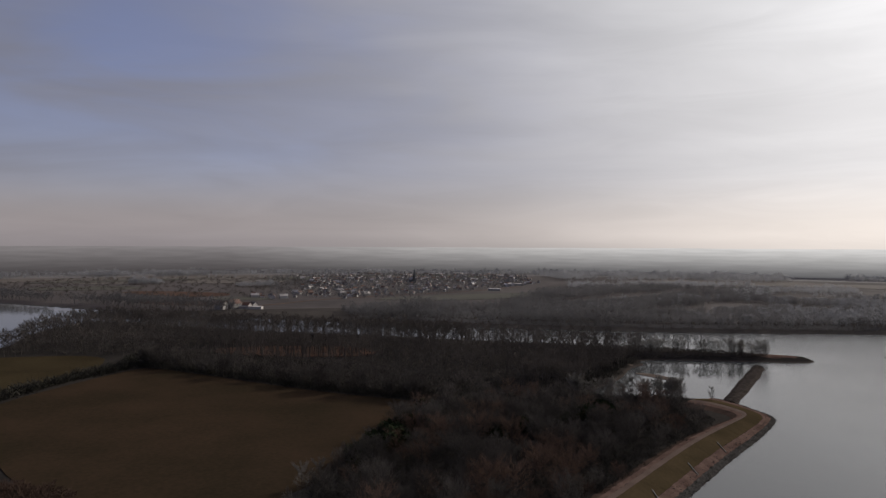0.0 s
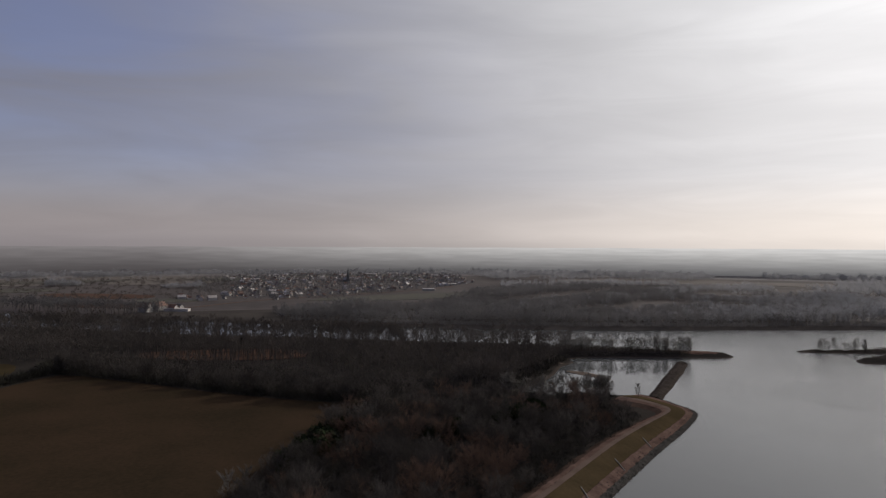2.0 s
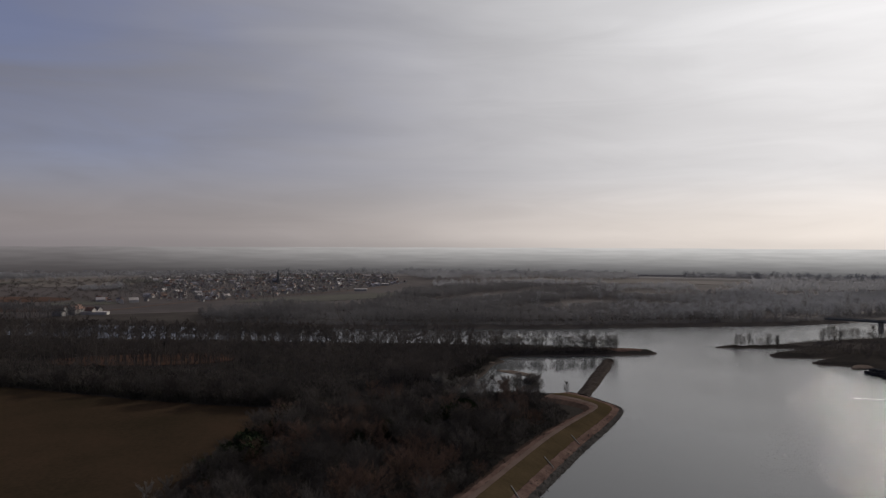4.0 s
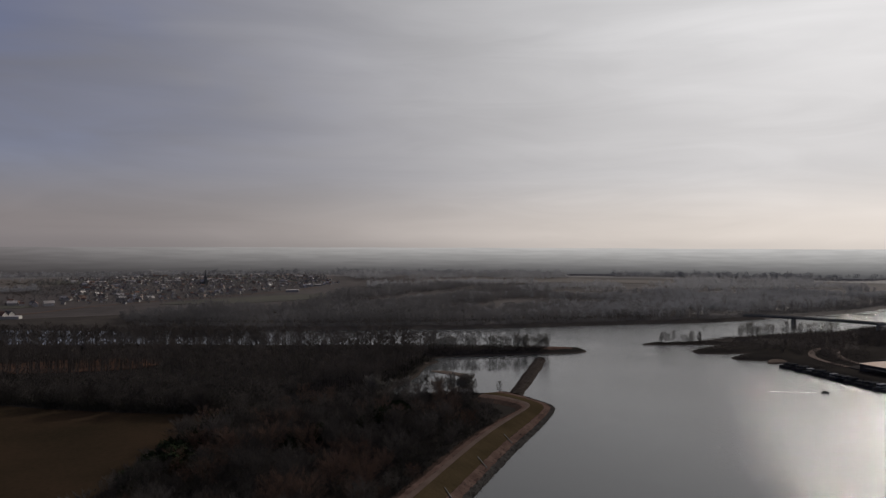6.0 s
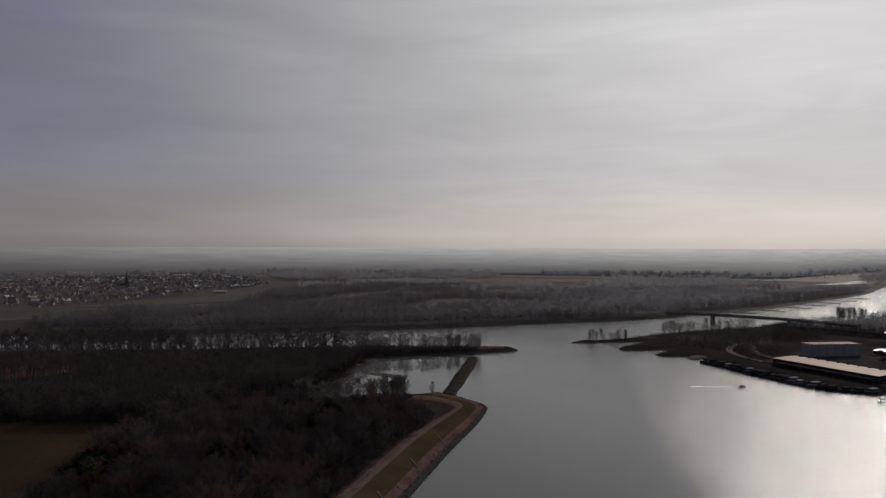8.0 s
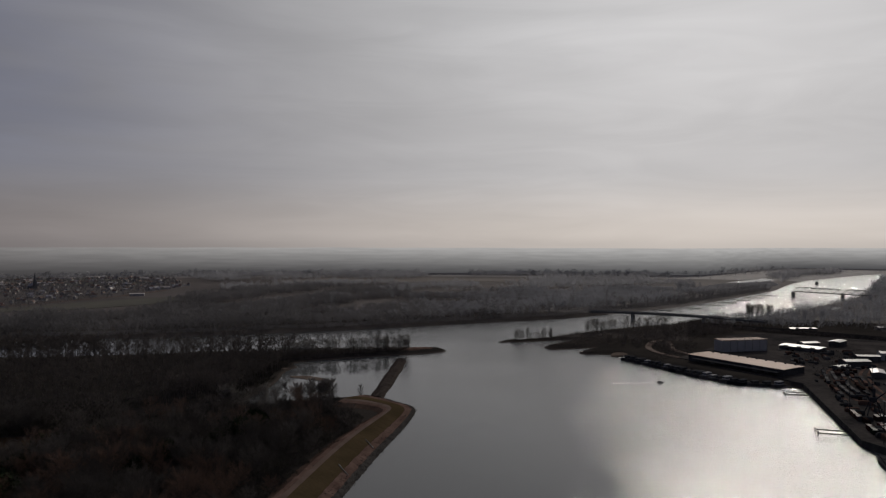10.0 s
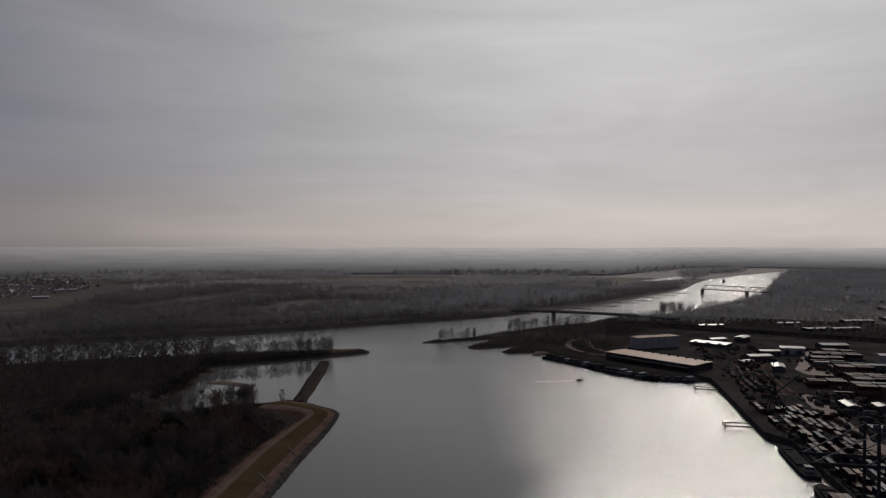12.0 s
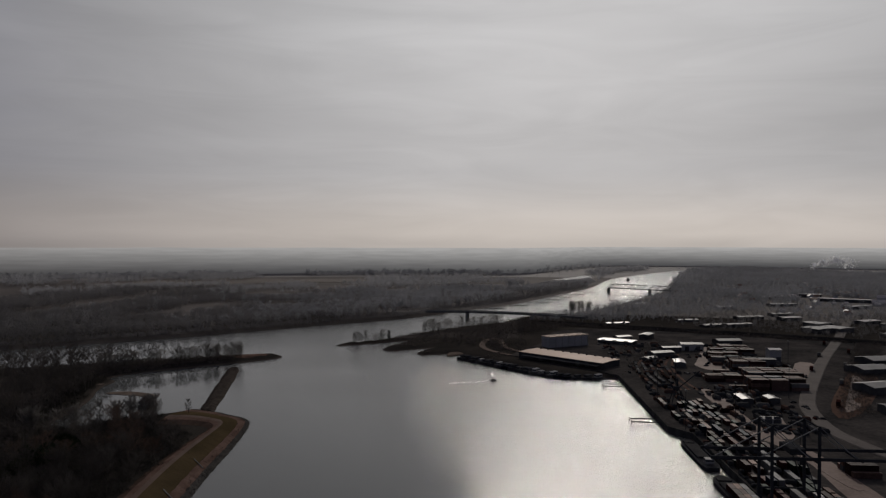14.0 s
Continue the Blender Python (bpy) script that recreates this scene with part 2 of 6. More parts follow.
for key, c in (("c_red", (0.125, 0.05, 0.045)), ("c_brown", (0.085, 0.052, 0.044)), ("c_grey", (0.23, 0.225, 0.22)), ("c_blue", (0.028, 0.038, 0.062)),
               ("c_white", (0.42, 0.40, 0.38)), ("c_orange", (0.20, 0.115, 0.085)), ("c_tan", (0.36, 0.225, 0.18)), ("c_green", (0.035, 0.055, 0.042))):
    # backlit shade is put into the body colour, sunlight into the roof colour
    M[key] = mat("shaded_container_paint_" + key[2:], tuple(v * 0.2 for v in c), tuple(v * 0.34 for v in c), 0.6, 0.15, 1.2, 0.0, vary=0.25)
    M[key + "_lid"] = mat("sunlit_container_roof_" + key[2:], tuple(v * 0.32 + 0.005 for v in c), tuple(v * 0.74 + 0.01 for v in c), 0.6, 0.15, 1.2, 0.0, vary=0.55, spec=0.08)


def water_material():
    """Dark river water: a mirror that small wind ripples break up, with smoother and rougher lanes."""
    m = bpy.data.materials.new("river_water")
    m.use_nodes = True
    nt = m.node_tree
    bs = nt.nodes["Principled BSDF"]
    bs.inputs["Base Color"].default_value = (0.078, 0.081, 0.081, 1)
    bs.inputs["IOR"].default_value = 1.33
    geo = nt.nodes.new("ShaderNodeNewGeometry")

    def field(long, wide, detail, turn=0.8):
        """Noise whose patches are long metres in one direction and wide metres across it."""
        mp = nt.nodes.new("ShaderNodeMapping")
        mp.vector_type = "TEXTURE"
        mp.inputs["Rotation"].default_value = (0, 0, turn)
        mp.inputs["Scale"].default_value = (long, wide, long)
        nz = nt.nodes.new("ShaderNodeTexNoise")
        nz.inputs["Scale"].default_value, nz.inputs["Detail"].default_value = 1.0, detail
        nt.links.new(geo.outputs["Position"], mp.inputs["Vector"])
        nt.links.new(mp.outputs[0], nz.inputs["Vector"])
        return nz.outputs["Fac"]

    def remap(v, a, b, c, d):
        rr = nt.nodes.new("ShaderNodeMapRange")
        for k, x in zip(("From Min", "From Max", "To Min", "To Max"), (a, b, c, d)):
            rr.inputs[k].default_value = x
        nt.links.new(v, rr.inputs["Value"])
        return rr.outputs[0]

    lanes = field(60.0, 150.0, 4.0)
    # calm in the lee of the woods, rippled out in the harbour
    lee = nt.nodes.new("ShaderNodeVectorMath")
    lee.operation = "DOT_PRODUCT"
    lee.inputs[1].default_value = (1.0, -0.35, 0.0)
    nt.links.new(geo.outputs["Position"], lee.inputs[0])
    open_water = nt.nodes.new("ShaderNodeMath")
    open_water.operation = "MULTIPLY_ADD"
    nt.links.new(field(50.0, 90.0, 3.0), open_water.inputs[0])
    open_water.inputs[1].default_value = 120.0
    nt.links.new(lee.outputs["Value"], open_water.inputs[2])
    wind = remap(open_water.outputs[0], 65.0, 255.0, 0.03, 1.0)
    nt.links.new(remap(wind, 0.0, 1.0, 0.05, 0.14), bs.inputs["Roughness"])
    bp = nt.nodes.new("ShaderNodeBump")
    bp.inputs["Distance"].default_value = 0.37
    gust = nt.nodes.new("ShaderNodeMath")
    gust.operation = "MULTIPLY"
    streaks = nt.nodes.new("ShaderNodeMath")
    streaks.operation = "MULTIPLY"
    nt.links.new(remap(lanes, 0.38, 0.62, 0.86, 1.0), streaks.inputs[0])
    nt.links.new(remap(field(14.0, 30.0, 3.0), 0.35, 0.65, 0.84, 1.05), streaks.inputs[1])
    nt.links.new(streaks.outputs[0], gust.inputs[0])
    nt.links.new(wind, gust.inputs[1])
    nt.links.new(gust.outputs[0], bp.inputs["Strength"])
    nt.links.new(field(1.15, 0.6, 2.0), bp.inputs["Height"])
    nt.links.new(bp.outputs[0], bs.inputs["Normal"])
    return m


M["water"] = water_material()


# ---- mesh helpers ----
def raw_mesh(name, V, F, material, smooth=False):
    """A mesh from arrays of vertices and of triangles or quads."""
    V, F = np.asarray(V, np.float32), np.asarray(F, np.int32)
    me = bpy.data.meshes.new(name)
    k = F.shape[1]
    me.vertices.add(len(V))
    me.vertices.foreach_set("co", V.ravel())
    me.loops.add(F.size)
    me.loops.foreach_set("vertex_index", F.ravel())
    me.polygons.add(len(F))
    me.polygons.foreach_set("loop_start", np.arange(0, F.size, k, dtype=np.int32))
    me.polygons.foreach_set("use_smooth", np.full(len(F), smooth))
    me.materials.append(material)
    me.update(calc_edges=True)
    return me


def bm_mesh(name, bm, material, smooth=False):
    me = bpy.data.meshes.new(name)
    bmesh.ops.recalc_face_normals(bm, faces=bm.faces)
    bm.to_mesh(me)
    bm.free()
    for p in me.polygons:
        p.use_smooth = smooth
    me.materials.append(material)
    return me


def part(name, bm, material, parent, label=""):
    """One mesh object under a thing or a part; bm may be a ready mesh."""
    me = bm if isinstance(bm, bpy.types.Mesh) else bm_mesh(name, bm, material)
    ob = new(name, me)
    ob.parent = parent
    return tagged(ob, label)


def thing(name, label, category, group="", at=None, kind="", data=None):
    ob = tagged(new(name, data), label, category, group, kind)
    if at is not None:
        ob.matrix_basis = at
    return ob


def add_box(bm, x0, x1, y0, y1, z0, z1, bevel=0.0):
    vs = [bm.verts.new(p) for p in ((x0, y0, z0), (x1, y0, z0), (x1, y1, z0), (x0, y1, z0), (x0, y0, z1), (x1, y0, z1), (x1, y1, z1), (x0, y1, z1))]
    fs = [bm.faces.new([vs[i] for i in q]) for q in ((0, 3, 2, 1), (4, 5, 6, 7), (0, 1, 5, 4), (1, 2, 6, 5), (2, 3, 7, 6), (3, 0, 4, 7))]
    if bevel:
        bmesh.ops.bevel(bm, geom=list({e for f in fs for e in f.edges}), offset=bevel, segments=1, affect="EDGES")
    return bm


def box(x0, x1, y0, y1, z0, z1, bevel=0.0):
    return add_box(bmesh.new(), x0, x1, y0, y1, z0, z1, bevel)


def add_bar(bm, a, b, w, h=None, sides=4):
    """A beam or strut from a to b."""
    a, b = Vector(a), Vector(b)
    h = h or w
    d = (b - a).normalized()
    s = d.cross(Vector((0, 0, 1)))
    s = s.normalized() if s.length > 1e-3 else Vector((1, 0, 0))
    t = s.cross(d)
    rings = []
    for p in (a, b):
        if sides == 4:
            rings.append([bm.verts.new(p + s * w / 2 * i + t * h / 2 * j) for i, j in ((-1, -1), (1, -1), (1, 1), (-1, 1))])
        else:
            rings.append([bm.verts.new(p + s * w / 2 * math.cos(2 * math.pi * k / sides) + t * h / 2 * math.sin(2 * math.pi * k / sides)) for k in range(sides)])
    n = len(rings[0])
    for k in range(n):
        bm.faces.new((rings[0][k], rings[0][(k + 1) % n], rings[1][(k + 1) % n], rings[1][k]))
    bm.faces.new(rings[0][::-1])
    bm.faces.new(rings[1])
    return bm


def bar(a, b, w, h=None, sides=4):
    return add_bar(bmesh.new(), a, b, w, h, sides)


def prism(poly, z0, z1):
    """A polygon of the plan raised from z0 to z1."""
    bm = bmesh.new()
    lo = [bm.verts.new((x, y, z0)) for x, y in poly]
    hi = [bm.verts.new((x, y, z1)) for x, y in poly]
    n = len(poly)
    for k in range(n):
        bm.faces.new((lo[k], lo[(k + 1) % n], hi[(k + 1) % n], hi[k]))
    bm.faces.new(hi)
    bm.faces.new(lo[::-1])
    return bm


def smooth_line(pts, times=2, closed=False):
    """Chaikin's corner cutting."""
    p = np.array(pts, float)
    for _ in range(times):
        q = np.roll(p, -1, 0) if closed else p[1:]
        a = p if closed else p[:-1]
        c = np.stack([a * 0.75 + q * 0.25, a * 0.25 + q * 0.75], 1).reshape(-1, p.shape[1])
        p = c if closed else np.vstack([p[:1], c, p[-1:]])
    return p


def ribbon(rows):
    """A strip of quads from lines of equal length."""
    n, k = len(rows), len(rows[0])
    V = np.concatenate([np.asarray(r, float) for r in rows])
    F = [(i * k + j, (i + 1) * k + j, (i + 1) * k + j + 1, i * k + j + 1) for i in range(n - 1) for j in range(k - 1)]
    return V, F


def road_mesh(name, line, width, z, material, lift=0.0):
    p = smooth_line(line, 3)
    d = np.gradient(p, axis=0)
    d /= np.linalg.norm(d, axis=1)[:, None]
    nrm = np.stack([-d[:, 1], d[:, 0]], 1)
    rows = [np.c_[p + nrm * o, np.full(len(p), z + c)] for o, c in ((-width / 2 - 0.5, -0.4), (-width / 2, 0), (0, 0.06), (width / 2, 0), (width / 2 + 0.5, -0.4))]
    V, F = ribbon(rows)
    return raw_mesh(name, V, F, material)


def inside(P, poly):
    x, y = P[:, 0], P[:, 1]
    c = np.zeros(len(P), bool)
    q = np.asarray(poly, float)
    for (x0, y0), (x1, y1) in zip(q, np.roll(q, -1, 0)):
        if y0 != y1:
            c ^= ((y0 > y) != (y1 > y)) & (x < (x1 - x0) * (y - y0) / (y1 - y0) + x0)
    return c


def edge_distance(P, poly):
    d = np.full(len(P), 1e9)
    q = np.asarray(poly, float)
    for a, b in zip(q, np.roll(q, -1, 0)):
        ab = b - a
        t = np.clip(((P - a) @ ab) / max(ab @ ab, 1e-9), 0, 1)
        d = np.minimum(d, np.hypot(*(P - a - t[:, None] * ab).T))
    return d


# ---- the plan: river, harbour, land ----
FAR_BANK = [(-2600, 2300), (-1500, 1560), (-743, 1140), (-552, 1047), (-392, 976), (-257, 928), (-119, 879), (52, 825), (215, 794), (335, 781), (470, 775), (600, 765),
            (700, 778), (790, 800), (881, 812), (1030, 865), (1181, 921), (1394, 1000), (1600, 1120), (1813, 1224), (2229, 1347), (2573, 1410)]
RIGHT_BANK = [(2529, 1364), (2146, 1190), (1757, 992), (1431, 823), (1200, 742), (1033, 694), (930, 665), (848, 650), (758, 668), (675, 634), (600, 640), (520, 628), (455, 612)]
HARBOUR = [(405, 622), (398, 616), (404, 608), (460, 597), (488, 591), (462, 581), (424, 568), (417, 556), (417, 546), (450, 540), (474, 536), (448, 529), (434, 524), (427, 515), (429, 508), (463, 490),
           (449, 478), (450, 452), (447, 427), (449, 390), (448, 348), (462, 330), (468, 315)]
QUAY = [(468, 315), (376, 227), (360, 211), (357, 194.5), (295, 135), (207, 50), (67, -88), (-150, -300)]
LEFT_SHORE = [(-420, -420), (-330, -260), (-115, 0), (20, 168), (98, 269), (137, 319), (165, 352), (189, 384), (195, 398), (192, 412), (187, 434), (182, 445)]
INLET = [(169, 446), (130, 450), (108, 448), (98, 455), (105, 472), (122, 492), (137, 516), (148, 543), (157, 560), (172, 572), (165, 586), (182, 595), (206, 594), (272, 587), (311, 582), (322, 587), (326, 595)]
NEAR_BANK = [(319, 611), (287, 621), (223, 640), (184, 652), (120, 684), (50, 694), (-70, 738), (-181, 762), (-300, 815), (-400, 852), (-450, 852), (-456, 760), (-425, 670), (-415, 640), (-428, 622), (-450, 632), (-480, 690), (-540, 750), (-700, 860), (-1150, 1150), (-2500, 1950)]
WATER = FAR_BANK + RIGHT_BANK + HARBOUR + QUAY + LEFT_SHORE + INLET + NEAR_BANK
OXBOW = [(1537, 1288), (1594, 1240), (1758, 1262), (1914, 1375), (1900, 1400), (1769, 1345), (1650, 1310)]
# pond pulled nearer, and the ground before it cleared, to fit the camera's view
FAR_POND = [(1012, 2040), (1042, 2030), (1078, 2052), (1110, 2044), (1120, 2068), (1086, 2080), (1052, 2062), (1020, 2070)]
POND_VIEW = [(880, 1660), (990, 1600), (1215, 2060), (1060, 2130)]
BAY = [(1040, 686), (1071, 660), (1118, 682), (1150, 705), (1100, 696)]
FAR_POND_2 = [(1330, 2560), (1450, 2500), (1470, 2540), (1350, 2600)]
POOLS = [OXBOW, FAR_POND, BAY, FAR_POND_2]
water_line = smooth_line(WATER, 1, True)
LAND_Z = 3.0


def land_height(P):
    """Height of the ground over the plan: banks slope into the water, fields are almost level."""
    d = edge_distance(P, water_line)
    d = np.where(inside(P, water_line), -d, d)
    for pool in POOLS:
        e = edge_distance(P, pool)
        d = np.minimum(d, np.where(inside(P, pool), -e, e))
    slope = np.where((P[:, 0] < 205) & (P[:, 1] < 452), 0.15, 0.45)
    z = np.where(d > 0, np.minimum(LAND_Z, slope * d + 0.05), np.maximum(-2.5, 0.3 * d - 0.05))
    wave = 0.12 * np.sin(P[:, 0] * 0.013 + 1.3) * np.cos(P[:, 1] * 0.017)
    return z + np.where(d > 25, wave, 0)


# one sheet of ground in rings round the middle of the place, finer where the shore is near
ang = np.concatenate([np.radians(np.linspace(-40, 82, 400)), np.radians(np.linspace(82, 320, 90))[1:-1]])
rad = np.concatenate([[20, 60, 100, 140], np.geomspace(170, 3500, 270)])
GA, GR = np.meshgrid(ang, rad)
P = np.stack([np.sin(GA).ravel() * GR.ravel(), np.cos(GA).ravel() * GR.ravel()], 1)
Z = land_height(P)
na, nr = len(ang), len(rad)
ii, jj = np.meshgrid(np.arange(nr - 1), np.arange(na), indexing="ij")
F = np.stack([ii * na + jj, ii * na + (jj + 1) % na, (ii + 1) * na + (jj + 1) % na, (ii + 1) * na + jj], -1).reshape(-1, 4)
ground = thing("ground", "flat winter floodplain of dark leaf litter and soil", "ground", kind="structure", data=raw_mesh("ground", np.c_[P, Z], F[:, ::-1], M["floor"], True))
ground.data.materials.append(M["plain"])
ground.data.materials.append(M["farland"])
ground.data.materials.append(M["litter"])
# ground colour by distance: outer rings get the haze-paled materials
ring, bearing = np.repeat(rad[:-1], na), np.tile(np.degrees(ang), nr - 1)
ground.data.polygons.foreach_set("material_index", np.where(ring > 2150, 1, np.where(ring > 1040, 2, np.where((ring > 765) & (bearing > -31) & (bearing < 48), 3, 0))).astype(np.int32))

# water sheet
wang = np.linspace(0, 2 * math.pi, 97)[:-1]
V = [(0, 0, 0)] + [(math.sin(a) * 3300, math.cos(a) * 3300, 0) for a in wang]
F = [(0, 1 + (k + 1) % 96, 1 + k) for k in range(96)]
thing("water", "calm grey river and harbour water with fine ripples", "water", kind="structure", data=raw_mesh("water", V, F, M["water"]))


sheets_made = [0]


def sheet(name, poly, material, label, category="field", z=LAND_Z + 0.25, kind="structure"):
    sheets_made[0] += 1
    z += 0.03 * sheets_made[0]
    bm = bmesh.new()
    pts = smooth_line(poly, 1, True)
    f = bm.faces.new([bm.verts.new((x, y, z)) for x, y in pts])
    ret = bmesh.ops.extrude_face_region(bm, geom=[f])
    for v in ret["geom"]:
        if isinstance(v, bmesh.types.BMVert):
            v.co.z -= 0.6
    return thing(name, label, category, kind=kind, data=bm_mesh(name, bm, M[material]))


sheet("farm_field", [(-262, 380), (-268, 410), (-252, 480), (-236, 527), (-222, 528), (-182, 505), (-83, 447), (-9, 418), (-8, 408), (-25, 373), (-45, 298), (-54, 268), (-80, 240), (-130, 235), (-200, 300)],
      "field", "dark brown bare winter field beside the woods")
sheet("farm_field", [(-420, 520), (-321, 490), (-282, 425), (-272, 432), (-262, 494), (-278, 566), (-300, 584), (-335, 584), (-420, 560)], "oldgrass", "small olive meadow behind a hedge")
sheet("wood_clearing", [(-205, 640), (-100, 650), (-60, 630), (-60, 596), (-95, 585), (-177, 592), (-210, 610)], "rustleaf", "clearing with rusty fallen leaves between bare trunks", "clearing")

# fields across the river
rng = random.Random(5)
for poly, m, lab in (
    ([(-1050, 1680), (-900, 1880), (-700, 1800), (-760, 1600)], "meadow", "meadow across the river, paled as by haze"),
    ([(-620, 1400), (-420, 1345), (-400, 1270), (-480, 1245), (-640, 1330)], "redsoil", "reddish ploughed field"),
    ([(-900, 1500), (-680, 1560), (-640, 1430), (-860, 1380)], "greenfield", "green strip of winter wheat"),
    ([(-680, 1850), (-400, 1900), (-420, 1700), (-640, 1640)], "meadow", "meadow across the river, paled as by haze"),
    ([(-520, 1150), (-330, 1160), (-300, 1060), (-470, 1080)], "redsoil", "reddish ploughed field"),
    ([(-420, 1240), (-330, 1250), (-290, 1180), (-400, 1170)], "greenfield", "green strip of winter wheat"),
    ([(-180, 1200), (150, 1400), (260, 1380), (60, 1180)], "greenfield", "green strip of winter wheat"),
    ([(480, 1790), (600, 1840), (620, 1720), (500, 1700)], "meadow", "pale clearing between woods"),
    ([(620, 1680), (760, 1740), (800, 1660), (660, 1600)], "meadow", "pale clearing between woods"),
):
    sheet("field", poly, m, lab)
for k in range(34):
    a, r = radians(rng.uniform(-36, 40)), rng.uniform(1900, 2700)
    w, h, t = rng.uniform(120, 330), rng.uniform(80, 220), a + rng.uniform(-0.3, 0.3)
    cx, cy = math.sin(a) * r, math.cos(a) * r
    poly = [(cx + math.cos(t) * sx * w - math.sin(t) * sy * h, cy - math.sin(t) * sx * w * 0.4 + math.cos(t) * sy * h) for sx, sy in ((-1, -1), (1, -0.8), (0.9, 1), (-1, 0.8))]
    if r < 2150 or a > radians(56):
        sheet("field", poly, rng.choice(["meadow", "meadow", "greenfield", "plain", "redsoil"]), "far level winter field")

# ---- dyke along the near bank: stone foot, gravel berm, grass slope, track ----
FINE = np.linspace(0, 1, 260)
_o = smooth_line([(-115, 0), (20, 168), (98, 269), (137, 319), (165, 352), (189, 384), (195, 398), (192, 412), (187, 434), (180, 446)], 3)
_i = smooth_line([(-136, 16), (-1, 184), (77, 285), (116, 335), (147, 367), (164, 381), (165, 388), (163, 394), (157, 404), (145, 412)], 3)
_t = np.r_[0, np.cumsum(np.hypot(*np.diff(_o, axis=0).T))]
_u = FINE * _t[-1]
OUTER = np.stack([np.interp(_u, _t, _o[:, k]) for k in range(2)], 1)
INNER = np.stack([np.interp(_u, _t, _i[:, k]) for k in range(2)], 1)


def dyke_line(f, z):
    p = OUTER * (1 - f) + INNER * f
    return np.c_[p, np.full(len(p), z)]


def wobble(rows, amount, seed):
    r = np.random.RandomState(seed)
    return [np.c_[q[:, :2] + r.normal(0, amount, (len(q), 2)), q[:, 2] + r.normal(0, amount * 0.35, len(q))] for q in rows]


def dyke_strip(name, label, material, steps, seed, rough=0.0):
    V, F = ribbon(wobble([dyke_line(f, z) for f, z in steps], rough, seed))
    return thing(name, label, "embankment", kind="structure", data=raw_mesh(name, V, F, M[material]))


dyke_strip("riprap_bank", "dark grey stone riprap at the water's edge", "riprap", [(-0.06, -1.2), (0.0, 0.05), (0.05, 0.5), (0.09, 0.9), (0.13, 1.3)], 1, 0.16)
dyke_strip("gravel_berm", "reddish gravel berm strewn with stones", "gravel", [(0.13, 1.3), (0.22, 1.9), (0.31, 2.3)], 2, 0.2)
dyke_strip("grass_slope", "olive winter grass on the dyke slope", "grass", [(0.31, 2.3), (0.46, 3.4), (0.60, 4.3), (0.68, 4.6)], 3, 0.1)
dyke_strip("dyke_track", "pale gravel track along the crown of the dyke", "track", [(0.68, 4.6), (0.73, 4.66), (0.79, 4.6)], 4)
dyke_strip("dyke_verge", "reddish earth verge beside the wood", "gravel", [(0.79, 4.6), (0.84, 4.5), (0.9, 4.3)], 5, 0.15)
dyke_strip("dyke_foot", "dark earth at the foot of the dyke", "verge", [(0.9, 4.3), (1.0, 3.4), (1.12, 2.4)], 6, 0.2)
# concrete steps down the slope and mooring rails
for f in (0.50, 0.585, 0.665, 0.735):
    k = int(f * len(OUTER))
    a, b = dyke_line(0.17, 1.75)[k], dyke_line(0.44, 3.4)[min(k + 4, len(OUTER) - 1)]
    thing("dyke_steps", "pale concrete steps down the grass slope", "steps", "steps on the dyke", data=bm_mesh("dyke_steps", bar(tuple(a), tuple(b), 0.3, 0.25), M["concrete"]))

# low stone groyne closing the inlet
JL = smooth_line([(178, 434), (217, 497), (252, 556), (258, 564)], 2)
JR = smooth_line([(186, 429), (226, 492), (262, 553), (265, 560)], 2)
rows = [np.c_[JL * (1 - f) + JR * f, np.full(len(JL), z)] for f, z in ((-0.25, -1.0), (0.0, 0.2), (0.25, 1.5), (0.5, 1.8), (0.75, 1.5), (1.0, 0.2), (1.25, -1.0))]
V, F = ribbon(wobble(rows, 0.4, 8))
thing("stone_groyne", "low dark stone groyne reaching into the harbour mouth", "groyne", kind="structure", data=raw_mesh("stone_groyne", V, F, M["groyne"]))
BEACH = [(438, 484), (470, 487), (500, 506), (505, 523), (480, 513), (456, 501)]
# sandbar in the inlet and stony end of the spit
for nm, lab, pts, m in (("sandbar", "thin pale sandbar in the shallow inlet", [(149, 533), (158, 533), (168, 526), (179, 499), (173, 497), (162, 514)], "sand"),
                        ("spit_end", "bare stony tongue at the end of the spit", [(270, 592), (300, 587), (318, 589), (323, 595), (315, 606), (290, 613), (265, 620)], "gravel"),
                        ("shore_sand", "pale sandy edge of the inlet", [(143, 553), (149, 555), (160, 564), (158, 568), (150, 565), (142, 558)], "sand"),
                        ("beach", "small pale beach in the marina", BEACH, "sand")):
    bm = bmesh.new()
    q = smooth_line(pts, 2, True)
    c = q.mean(0)
    rings = [[bm.verts.new((*(c + (p - c) * s), z)) for p in q] for s, z in ((1.08, -0.5), (1.0, 0.25), (0.55, 1.0 if nm != "sandbar" else 0.4))]
    n = len(q)
    for a, b in zip(rings, rings[1:]):
        for k in range(n):
            bm.faces.new((a[k], a[(k + 1) % n], b[(k + 1) % n], b[k]))
    bm.faces.new(rings[-1])
    for v in bm.verts:
        v.co.z = v.co.z * 3.3 if nm == "spit_end" else v.co.z + (0.0 if nm == "sandbar" else 0.9)
    thing(nm, lab, "bank", kind="structure", data=bm_mesh(nm, bm, M[m]))

